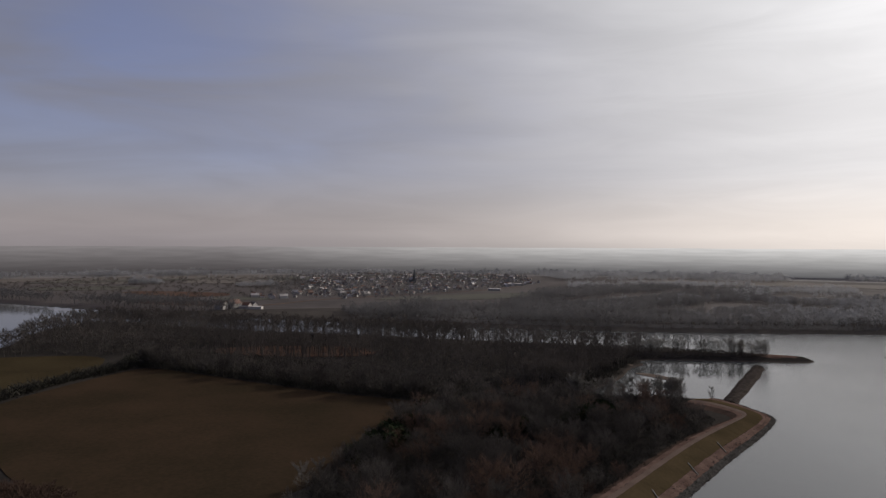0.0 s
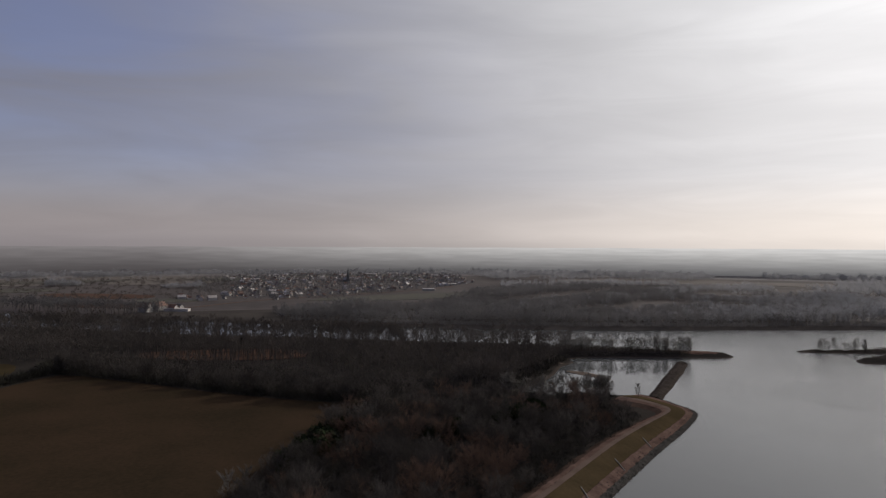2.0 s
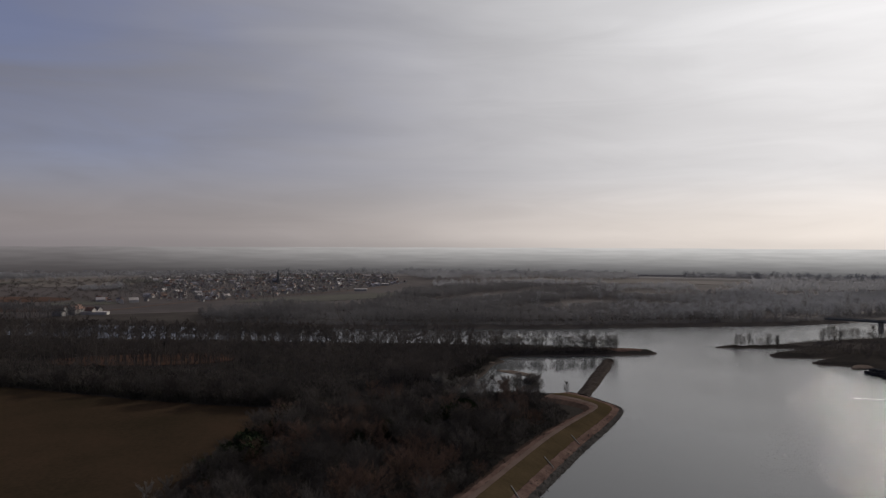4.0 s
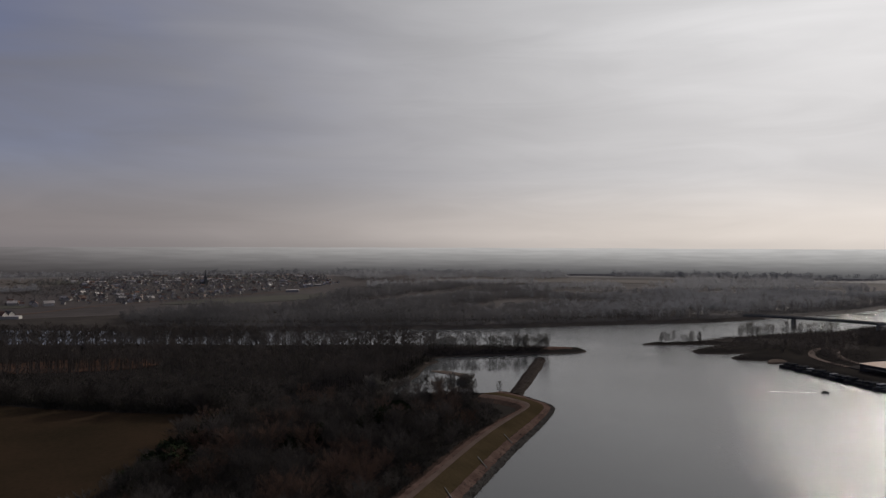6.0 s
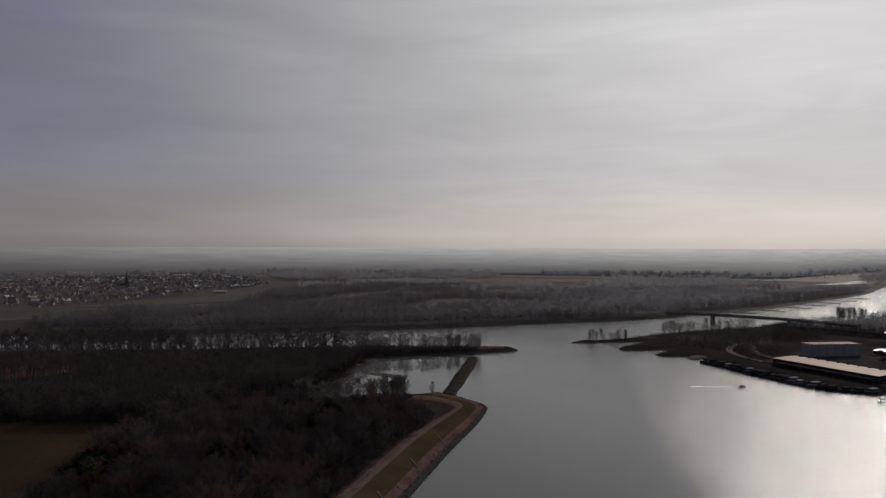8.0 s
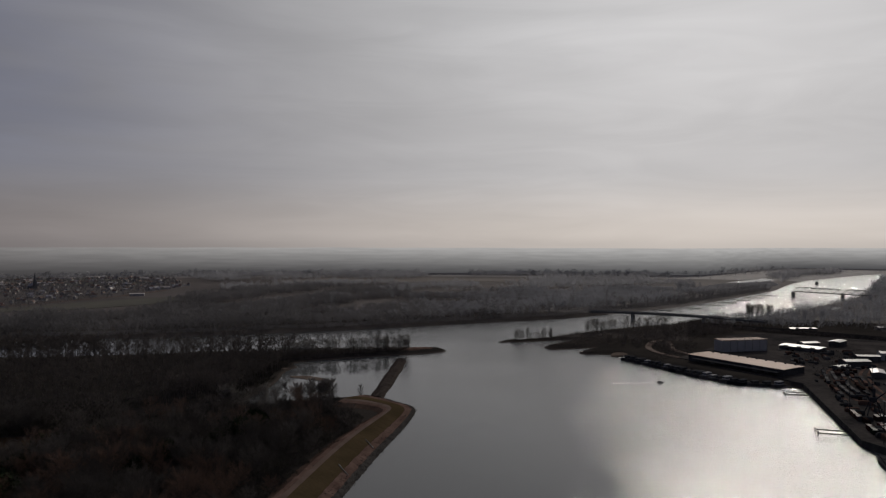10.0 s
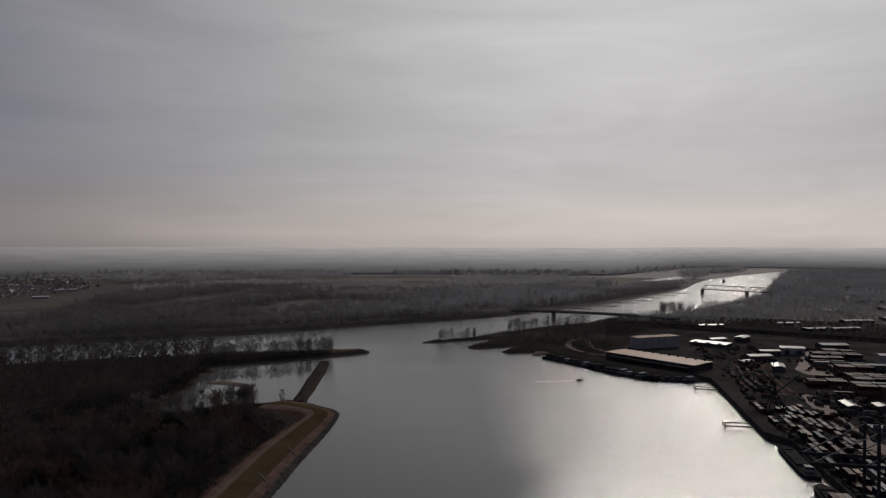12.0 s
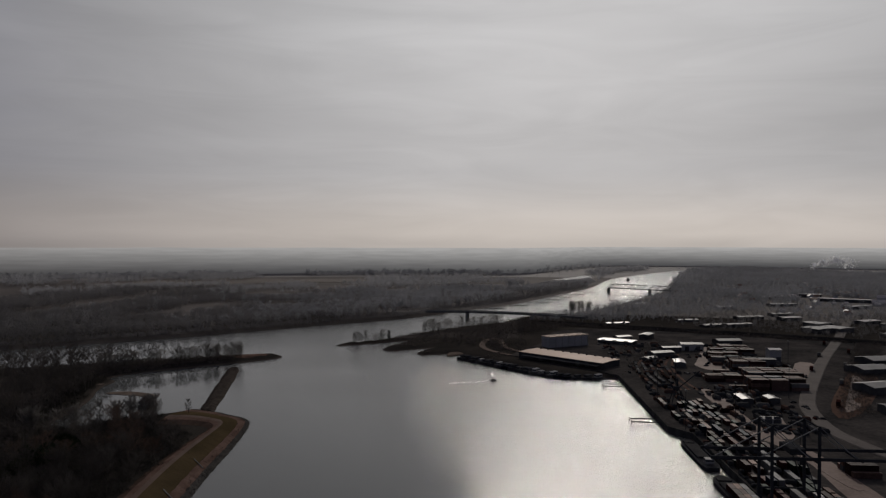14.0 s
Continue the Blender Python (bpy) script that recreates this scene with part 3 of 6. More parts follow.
# riverside path with pale stone edge on the far bank
fb = smooth_line([(p[0], p[1] + 4) for p in FAR_BANK[4:16]], 2)
V, F = ribbon([np.c_[fb + np.array((0, o)), np.full(len(fb), z)] for o, z in ((-5, -0.6), (-2, 0.4), (0, 0.9), (1.5, 1.1), (4, 0.4))])
thing("far_bank_revetment", "brown stone revetment along the far river bank", "embankment", kind="structure", data=raw_mesh("far_bank_revetment", V, F, M["gravel"]))
# groynes of the upper river
for k, (a, b) in enumerate((((815, 803), (832, 775)), ((885, 812), (905, 785)), ((960, 838), (985, 805)), ((1030, 865), (1050, 830)), ((1100, 892), (1118, 855)), ((1168, 915), (1192, 878)), ((1250, 945), (1270, 905)))):
    thing("river_groyne", "low dark stone groyne in the bright river", "groyne", "river groynes", data=bm_mesh("river_groyne", bar((*a, 0.0), (*b, 0.0), 6, 0.9), M["riprap"]))

# distance: glowing backdrop far behind everything, haze over plain and low hills painted brighter sunward
hz = bpy.data.materials.new("distant_haze")
hz.use_nodes = True
nt = hz.node_tree
nt.nodes.clear()
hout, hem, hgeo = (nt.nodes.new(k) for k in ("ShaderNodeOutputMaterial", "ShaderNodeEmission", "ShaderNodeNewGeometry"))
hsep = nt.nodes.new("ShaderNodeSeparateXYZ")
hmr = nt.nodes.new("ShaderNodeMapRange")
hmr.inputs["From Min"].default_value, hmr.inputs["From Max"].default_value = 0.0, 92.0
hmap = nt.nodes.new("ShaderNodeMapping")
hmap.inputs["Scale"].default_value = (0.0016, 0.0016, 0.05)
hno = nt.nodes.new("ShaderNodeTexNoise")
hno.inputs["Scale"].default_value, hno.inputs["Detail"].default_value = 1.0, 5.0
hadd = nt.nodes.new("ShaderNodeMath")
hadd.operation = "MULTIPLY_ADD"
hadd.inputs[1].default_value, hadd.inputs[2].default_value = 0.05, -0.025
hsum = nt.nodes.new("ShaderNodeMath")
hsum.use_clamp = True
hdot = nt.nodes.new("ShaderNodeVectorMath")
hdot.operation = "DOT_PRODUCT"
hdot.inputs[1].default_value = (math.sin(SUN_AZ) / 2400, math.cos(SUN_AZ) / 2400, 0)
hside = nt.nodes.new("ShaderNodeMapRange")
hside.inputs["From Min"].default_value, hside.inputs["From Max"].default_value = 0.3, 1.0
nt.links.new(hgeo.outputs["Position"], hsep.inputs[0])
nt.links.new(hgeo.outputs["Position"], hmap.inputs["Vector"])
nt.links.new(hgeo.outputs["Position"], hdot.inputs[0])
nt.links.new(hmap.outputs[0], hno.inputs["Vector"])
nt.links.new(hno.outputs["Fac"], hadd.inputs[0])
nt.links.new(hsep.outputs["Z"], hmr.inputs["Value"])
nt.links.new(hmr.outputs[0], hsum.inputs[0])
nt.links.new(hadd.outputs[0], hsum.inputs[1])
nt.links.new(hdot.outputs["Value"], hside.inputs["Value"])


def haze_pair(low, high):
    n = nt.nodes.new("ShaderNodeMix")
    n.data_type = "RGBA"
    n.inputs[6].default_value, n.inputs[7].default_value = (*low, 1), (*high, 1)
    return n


# haze glow as emission: dim away from the sun, bright towards it
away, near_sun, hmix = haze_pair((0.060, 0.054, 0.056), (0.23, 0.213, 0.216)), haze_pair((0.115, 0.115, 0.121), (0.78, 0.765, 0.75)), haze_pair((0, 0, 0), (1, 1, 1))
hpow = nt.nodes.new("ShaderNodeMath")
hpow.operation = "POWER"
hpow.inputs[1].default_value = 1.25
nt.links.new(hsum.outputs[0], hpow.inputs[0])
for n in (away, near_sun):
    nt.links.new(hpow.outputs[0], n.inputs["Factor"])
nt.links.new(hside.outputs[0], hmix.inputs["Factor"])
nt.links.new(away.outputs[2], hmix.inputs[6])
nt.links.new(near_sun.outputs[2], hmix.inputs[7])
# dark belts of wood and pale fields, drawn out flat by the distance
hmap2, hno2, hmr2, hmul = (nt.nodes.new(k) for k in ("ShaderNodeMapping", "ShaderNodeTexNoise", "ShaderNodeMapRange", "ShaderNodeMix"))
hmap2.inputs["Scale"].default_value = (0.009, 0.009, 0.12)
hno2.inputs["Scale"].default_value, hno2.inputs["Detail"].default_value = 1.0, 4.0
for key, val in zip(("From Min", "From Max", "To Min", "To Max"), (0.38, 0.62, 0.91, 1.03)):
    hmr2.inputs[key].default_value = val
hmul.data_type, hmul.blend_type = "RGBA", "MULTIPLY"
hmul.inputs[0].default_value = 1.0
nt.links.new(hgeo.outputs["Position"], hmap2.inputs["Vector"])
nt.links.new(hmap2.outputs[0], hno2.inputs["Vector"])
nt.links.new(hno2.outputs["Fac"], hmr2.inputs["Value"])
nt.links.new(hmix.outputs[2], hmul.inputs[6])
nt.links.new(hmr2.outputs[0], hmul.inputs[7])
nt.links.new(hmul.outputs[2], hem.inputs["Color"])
nt.links.new(hem.outputs[0], hout.inputs["Surface"])
na = 240


def reach(k):
    """Distance of the haze backdrop, fitted to the camera's view: nearer over the plain, further back where the river
    comes out of it.
    """
    b = math.degrees(2 * math.pi * k / na)
    f = min(1.0, max(0.0, (b - 48) / 9)) if b < 180 else min(1.0, max(0.0, (315 - b) / 9))
    return 2400 + 1000 * f * f * (3 - 2 * f)


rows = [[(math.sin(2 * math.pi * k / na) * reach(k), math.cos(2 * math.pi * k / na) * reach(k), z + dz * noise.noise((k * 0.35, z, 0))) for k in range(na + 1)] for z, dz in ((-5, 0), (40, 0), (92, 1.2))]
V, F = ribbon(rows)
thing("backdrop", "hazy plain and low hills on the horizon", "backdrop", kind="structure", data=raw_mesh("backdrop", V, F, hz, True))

# loose stones on the riprap, the berm and the groyne
r = np.random.RandomState(17)
STONE_V = np.array([(1, 0, 0), (-1, 0, 0), (0, 1, 0), (0, -1, 0), (0, 0, 0.7), (0.6, 0.6, 0.3), (-0.6, -0.6, 0.35)], float)
STONE_F = np.array([(0, 5, 4), (5, 2, 4), (2, 1, 4), (1, 6, 4), (6, 3, 4), (3, 0, 4), (0, 2, 5), (1, 3, 6)])


def stones(name, label, places, lo, hi, material):
    n = len(places)
    a, s = r.uniform(0, 2 * math.pi, n), r.uniform(lo, hi, n)
    V = STONE_V[None] * s[:, None, None] * r.uniform(0.7, 1.3, (n, 7, 3))
    X = V[..., 0] * np.cos(a)[:, None] - V[..., 1] * np.sin(a)[:, None] + places[:, 0:1]
    Y = V[..., 0] * np.sin(a)[:, None] + V[..., 1] * np.cos(a)[:, None] + places[:, 1:2]
    W = np.stack([X, Y, V[..., 2] + places[:, 2:3]], -1).reshape(-1, 3)
    F = (STONE_F[None] + np.arange(n)[:, None, None] * 7).reshape(-1, 3)
    return thing(name, label, "stones", kind="stuff", data=raw_mesh(name, W, F, M[material]))


def along_dyke(n, f0, f1, z0, z1, k0=90):
    k, f = r.randint(k0, len(OUTER), n), r.uniform(0, 1, n)
    g = (f0 + (f1 - f0) * f)[:, None]
    return np.c_[OUTER[k] * (1 - g) + INNER[k] * g + r.normal(0, 0.5, (n, 2)), z0 + (z1 - z0) * f]


stones("riprap_stones", "loose dark riprap stones at the water's edge", along_dyke(2600, -0.01, 0.14, 0.0, 1.3), 0.12, 0.28, "riprap")
stones("berm_stones", "dark stones and tufts on the gravel berm", along_dyke(420, 0.16, 0.26, 1.5, 2.0), 0.15, 0.36, "riprap")
f, k = r.uniform(0.02, 0.98, 1500), r.uniform(0, len(JL) - 1.01, 1500)
ki = k.astype(int)
q = (JL[ki] * (1 - f)[:, None] + JR[ki] * f[:, None]) * (1 - (k - ki))[:, None] + (JL[ki + 1] * (1 - f)[:, None] + JR[ki + 1] * f[:, None]) * (k - ki)[:, None]
stones("groyne_stones", "rough dark stones of the groyne", np.c_[q, 0.2 + 1.5 * np.minimum(1, 4 * np.minimum(f, 1 - f))], 0.14, 0.32, "groyne")


# ---- trees ----
def prism_limb(V, F, a, b, ra, rb, n=3):
    a, b = np.asarray(a, float), np.asarray(b, float)
    d = (b - a) / (np.linalg.norm(b - a) + 1e-9)
    s = np.cross(d, (0.31, 0.52, 0.79))
    s /= np.linalg.norm(s) + 1e-9
    t = np.cross(d, s)
    k = len(V)
    for p, r in ((a, ra), (b, rb)):
        for i in range(n):
            V.append(p + r * (s * math.cos(2 * math.pi * i / n) + t * math.sin(2 * math.pi * i / n)))
    for i in range(n):
        j = (i + 1) % n
        F.append((k + i, k + j, k + n + j))
        F.append((k + i, k + n + j, k + n + i))


def bare_tree(seed, h, spread, limbs, twigs, low=0.3, twig_len=0.14, twig_w=0.013, trunk_r=0.016, fuzz=0.012):
    """Trunk arrays and crown arrays of a leafless tree: bent trunk, rising limbs, boughs, and many thin twigs."""
    r = np.random.RandomState(seed)
    tv, tf, cv, cf = [], [], [], []
    pts = [np.array((0, 0, -0.4))]
    for k in range(1, 5):
        pts.append(np.array((r.normal(0, 0.012 * h), r.normal(0, 0.012 * h), h * 0.86 * k / 4)))
    for k in range(4):
        f0, f1 = 1 - k / 4.3, 1 - (k + 1) / 4.3
        prism_limb(tv, tf, pts[k], pts[k + 1], trunk_r * h * f0, trunk_r * h * f1, 5)
    tips = []
    for i in range(limbs):
        f = low + (0.95 - low) * (i + r.uniform(0, 1)) / limbs
        k = min(3, int(f * 4 / 1.0))
        base = pts[k] + (pts[k + 1] - pts[k]) * (f * 4 - k) if f * 4 - k <= 1 else pts[4]
        a = i * 2.4 + r.uniform(-0.5, 0.5)
        reach = spread * (1.15 - 0.75 * abs(f - 0.5) * 1.6) * r.uniform(0.7, 1.1)
        rise = reach * r.uniform(0.55, 1.1)
        mid = base + np.array((math.cos(a) * reach * 0.55, math.sin(a) * reach * 0.55, rise * 0.4))
        end = base + np.array((math.cos(a + 0.2) * reach, math.sin(a + 0.2) * reach, rise))
        end[2] = min(end[2], h)
        prism_limb(cv, cf, base, mid, 0.006 * h, 0.004 * h)
        prism_limb(cv, cf, mid, end, 0.004 * h, 0.0015 * h)
        tips += [(mid, end), (base * 0.4 + mid * 0.6, mid), (mid, end)]
    tips.append((pts[3], pts[4]))
    cv, cf = list(cv), list(cf)
    for i in range(twigs):
        a, b = tips[r.randint(len(tips))]
        p = a + (b - a) * r.uniform(0.1, 1.0)
        p = p + r.normal(0, fuzz * h, 3)
        d = r.normal(0, 0.8, 3) + (p - np.array((0, 0, h * 0.42))) / h * 3.2 + np.array((0, 0, 0.6))
        d /= np.linalg.norm(d)
        q = p + d * h * twig_len * r.uniform(0.5, 1.3)
        q[2] = max(q[2], 0.2)
        s = np.cross(d, r.normal(0, 1, 3))
        s *= twig_w * h / (np.linalg.norm(s) + 1e-9) / 2
        k = len(cv)
        cv += [p - s, p + s, q]
        cf.append((k, k + 1, k + 2))
    return (np.array(tv), np.array(tf)), (np.array(cv), np.array(cf))


def joined(a, b):
    return np.vstack([a[0], b[0]]), np.vstack([a[1], b[1] + len(a[0])])


def shrub(seed, h, w, n, thick=1.0):
    """Dense thicket of upright stems and twigs."""
    r = np.random.RandomState(seed)
    V, F = [], []
    for i in range(n):
        a, q = r.uniform(0, 2 * math.pi), math.sqrt(r.uniform(0, 1)) * w
        z = r.uniform(0, 0.75) * h * math.sqrt(max(0.05, 1 - (q / w) ** 2 * 0.8))
        p = np.array((math.cos(a) * q, math.sin(a) * q, z))
        d = np.array((math.cos(a) * 0.6, math.sin(a) * 0.6, 0.9)) + r.normal(0, 0.5, 3)
        e = p + d / np.linalg.norm(d) * r.uniform(0.25, 0.5) * h
        s = np.cross(d, r.normal(0, 1, 3))
        s *= r.uniform(0.03, 0.065) * thick * h / 2 / (np.linalg.norm(s) + 1e-9)
        k = len(V)
        V += [p - s, p + s, e]
        F.append((k, k + 1, k + 2))
    return np.array(V), np.array(F)


def leafy_clump(seed, h, w, n):
    """Evergreen clump of small leaf patches."""
    r = np.random.RandomState(seed)
    V, F = [], []
    for i in range(n):
        d = r.normal(0, 1, 3)
        d /= np.linalg.norm(d)
        p = d * np.array((w, w, h * 0.5)) * r.uniform(0.6, 1.05) + np.array((0, 0, h * 0.52))
        k = len(V)
        V += [p + r.normal(0, 0.09 * h, 3) for _ in range(3)]
        F.append((k, k + 1, k + 2))
    return np.array(V), np.array(F)


def canopy(seed, h, w, twigs=36, thick=1.0):
    """A distant leafless tree: a slim trunk and a loose fan of branches, with gaps between them."""
    r = np.random.RandomState(seed)
    V, F = [], []
    prism_limb(V, F, (0, 0, -0.4), (r.uniform(-0.5, 0.5), r.uniform(-0.5, 0.5), h * 0.7), 0.02 * h, 0.008 * h)
    for i in range(twigs):
        a = r.uniform(0, 2 * math.pi)
        f = math.sqrt(r.uniform(0.0, 1.0))
        z = h * r.uniform(0.18, 0.72)
        rim = w * math.sqrt(max(0.08, 1 - ((z / h - 0.52) / 0.5) ** 2))
        p = np.array((math.cos(a) * f * rim * 0.8, math.sin(a) * f * rim * 0.8, z))
        d = np.array((math.cos(a) * 0.7 * f, math.sin(a) * 0.7 * f, 0.45)) + r.normal(0, 0.6, 3)
        e = p + d / np.linalg.norm(d) * h * r.uniform(0.12, 0.24)
        s = np.cross(d, r.normal(0, 1, 3))
        s *= r.uniform(0.018, 0.032) * thick * h / (np.linalg.norm(s) + 1e-9)
        k = len(V)
        V += [p - s, p + s, e]
        F.append((k, k + 1, k + 2))
    return np.array(V), np.array(F)


def scatter(poly, step, seed, holes=()):
    """Jittered points of a polygon."""
    q = np.asarray(poly, float)
    r = np.random.RandomState(seed)
    x, y = np.meshgrid(np.arange(q[:, 0].min(), q[:, 0].max(), step), np.arange(q[:, 1].min(), q[:, 1].max(), step))
    p = np.stack([x.ravel(), y.ravel()], 1)
    p += r.uniform(-0.45, 0.45, p.shape) * step
    keep = inside(p, poly)
    for h in holes:
        keep &= ~inside(p, h)
    keep &= ~(inside(p, water_line)) & (edge_distance(p, water_line) > 2.5)
    return p[keep]


def stand(name, label, models, points, material, seed, size=(0.75, 1.2), category="trees", lumps=0.0):
    """Many joined trees as one object of stuff."""
    r = np.random.RandomState(seed)
    pick = r.randint(0, len(models), len(points))
    if not len(points):
        return None
    zs = land_height(points)
    VV, FF, base = [], [], 0
    for m, (V, F) in enumerate(models):
        sel = np.where(pick == m)[0]
        if not len(sel):
            continue
        a, s = r.uniform(0, 2 * math.pi, len(sel)), r.uniform(*size, len(sel))
        if lumps:
            # older and younger stands
            s *= 1 + lumps * np.array([noise.noise((x / 85, y / 85, 5.0)) for x, y in points[sel]])
        c, n = np.cos(a)[:, None], np.sin(a)[:, None]
        sx = s * r.uniform(0.85, 1.2, len(sel))
        X = (V[None, :, 0] * c - V[None, :, 1] * n) * sx[:, None] + points[sel, 0][:, None]
        Y = (V[None, :, 0] * n + V[None, :, 1] * c) * sx[:, None] + points[sel, 1][:, None]
        Zz = V[None, :, 2] * s[:, None] + zs[sel][:, None]
        VV.append(np.stack([X, Y, Zz], -1).reshape(-1, 3))
        FF.append((F[None] + base + np.arange(len(sel))[:, None, None] * len(V)).reshape(-1, 3))
        base += len(sel) * len(V)
    return thing(name, label, category, kind="stuff", data=raw_mesh(name, np.vstack(VV), np.vstack(FF), M[material]))


# single trees near the camera's side of the river
TREE_KINDS = []
for seed, h, sp, li, tw, crown_m in ((11, 15, 6.0, 20, 1150, "twig"), (12, 13, 6.2, 18, 1150, "twig"), (13, 17, 6.0, 20, 1200, "twig"), (14, 11, 6.2, 18, 1150, "twigred"), (15, 14, 7.2, 20, 1300, "twigred"), (16, 16, 3.4, 16, 700, "twigpale"), (24, 13, 3.6, 14, 620, "twigpale"), (25, 15, 4.2, 15, 700, "twigpale")):
    (tv, tf), (cv, cf) = bare_tree(seed, h, sp, li, tw, low=0.2, twig_len=0.13, twig_w=0.0085, fuzz=0.04 if sp > 5 else 0.012)
    TREE_KINDS.append((raw_mesh("trunk", tv, tf, M["bark"]), raw_mesh("crown", cv, cf, M[crown_m]), crown_m))


def plant(x, y, z, kind, scale, turn, label, group, name="bare_tree"):
    tm, cm, _ = TREE_KINDS[kind]
    ob = thing(name, label, "tree", group, at=pose(x, y, z, 0, 0, turn) @ Matrix.Scale(scale, 4))
    part("trunk", tm, None, ob)
    part("crown", cm, None, ob)
    return ob


WOOD_NEAR = [(-58, 225), (-46, 290), (-27, 368), (-6, 412), (30, 436), (84, 446), (130, 447), (160, 441), (146, 408), (150, 380), (144, 364), (116, 333), (78, 285), (12, 205), (-20, 165), (-50, 180)]
LABEL = {"twigpale": "slim leafless pale grey tree in the riverside wood", "twig": "leafless grey-brown tree in the riverside wood", "twigred": "leafless tree with reddish-brown twigs in the riverside wood"}
rng = random.Random(21)
near_pts = scatter(WOOD_NEAR, 11.3, 3)
near_pts = near_pts[np.argsort(np.hypot(near_pts[:, 0], near_pts[:, 1]))]
NEAR_SINGLE = 165
for x, y in near_pts[:NEAR_SINGLE]:
    patch = noise.noise((x * 0.03, y * 0.03, 2.0))
    k = rng.choice([3, 4, 4, 4, 1] if patch > 0.08 else [0, 1, 2, 1, 0, 2])
    edge = edge_distance(np.array([(x, y)]), WOOD_NEAR)[0]
    plant(x, y, LAND_Z - 0.1, k, rng.uniform(0.6, 1.2) * (0.8 if edge < 8 else 1.0), rng.uniform(0, 360), LABEL[TREE_KINDS[k][2]], "trees of the near wood")
far_part = near_pts[NEAR_SINGLE:]
reds = np.array([noise.noise((x * 0.03, y * 0.03, 2.0)) > 0.08 for x, y in far_part])
NEAR_MODELS = [joined(*bare_tree(s, h, 6.0, 15, 620, low=0.2, twig_len=0.13, twig_w=0.0105, fuzz=0.04)) for s, h in ((17, 15), (18, 13), (19, 16))]
stand("near_wood", "leafless grey-brown riverside wood behind the dyke", NEAR_MODELS, far_part[~reds], "wood", 22, (0.5, 0.85))
stand("near_wood", "leafless reddish-brown riverside wood behind the dyke", NEAR_MODELS, far_part[reds], "woodred", 23, (0.5, 0.85))
SHRUBS = [shrub(s, 3.6, 2.6, 110, 1.15) for s in (41, 42, 43)]
THIN_SHRUBS = [shrub(s, 3.6, 2.6, 55, 1.7) for s in (44, 45, 46)]
# darker hedge colour here puts the shade between the crowns into the undergrowth
stand("undergrowth", "dense leafless brown undergrowth under the trees", SHRUBS, scatter(WOOD_NEAR, 5.0, 9), "hedge", 5, (0.6, 1.3), "shrubs")
IVY = [raw_mesh("evergreen_bush", *leafy_clump(s, 5.5, 3.0, 260), M["evergreen"]) for s in (51, 52)]
for k in range(44):
    f = rng.uniform(0, 1)
    a, b = ((-46, 285), (-10, 395)) if k < 32 else ((20, 330), (100, 400))
    x, y = a[0] + (b[0] - a[0]) * f + rng.uniform(-1, 11), a[1] + (b[1] - a[1]) * f + rng.uniform(-5, 5)
    thing("evergreen_bush", "dark green ivy-covered bush at the field edge", "bush", "evergreen bushes", at=pose(x, y, LAND_Z, 0, 0, rng.uniform(0, 360)) @ Matrix.Scale(rng.uniform(0.9, 1.9), 4), data=IVY[k % 2])

# trees on the spit, round the inlet, on the mole, and single ones
def line_trees(pts, count, spread, sizes, label, group, seed, kinds=(5, 6, 7)):
    r = random.Random(seed)
    p = smooth_line(pts, 2)
    for k in range(count):
        f = (k + r.uniform(0.2, 0.8)) / count * (len(p) - 1)
        i = min(int(f), len(p) - 2)
        q = p[i] + (p[i + 1] - p[i]) * (f - i)
        x, y = q[0] + r.uniform(-spread, spread), q[1] + r.uniform(-spread, spread)
        z = float(land_height(np.array([(x, y)]))[0])
        if z > 0.3:
            plant(x, y, z, r.choice(kinds), r.uniform(*sizes), r.uniform(0, 360), label, group)


line_trees([(172, 612), (210, 612), (250, 603), (280, 599)], 58, 7, (0.75, 1.1), "leafless tree on the narrow spit", "trees on the spit", 1)
line_trees([(84, 447), (118, 445), (140, 443), (154, 441)], 44, 4, (0.7, 1.0), "leafless tree on the inlet's edge", "trees by the inlet", 2)
line_trees([(168, 424), (169, 425)], 1, 0.2, (0.62, 0.63), "small lone leafless tree on the dyke", "", 3, (5,))
line_trees([(420, 610), (440, 603), (460, 600)], 14, 2, (0.6, 0.85), "slender leafless tree on the harbour mole", "trees on the mole", 4, (5, 6))
line_trees([(520, 612), (550, 616), (600, 612), (650, 618)], 26, 6, (0.6, 1.15), "leafless tree on the harbour mole", "trees on the mole", 5)
line_trees([(826, 636), (850, 640), (880, 640)], 14, 5, (0.9, 1.35), "tall leafless tree beside the upper river", "trees by the upper river", 6, (5, 7))
line_trees([(-54, 262), (-50, 275)], 2, 1.5, (0.8, 1.0), "gnarled leafless tree at the field corner", "", 7, (6,))

# taller trees along the field, whose shadows reach over it
line_trees([(-238, 540), (-182, 511), (-83, 453), (-12, 424)], 56, 3.5, (0.55, 1.15), "leafless tree at the edge of the field", "trees along the field", 8, (0, 1, 2))

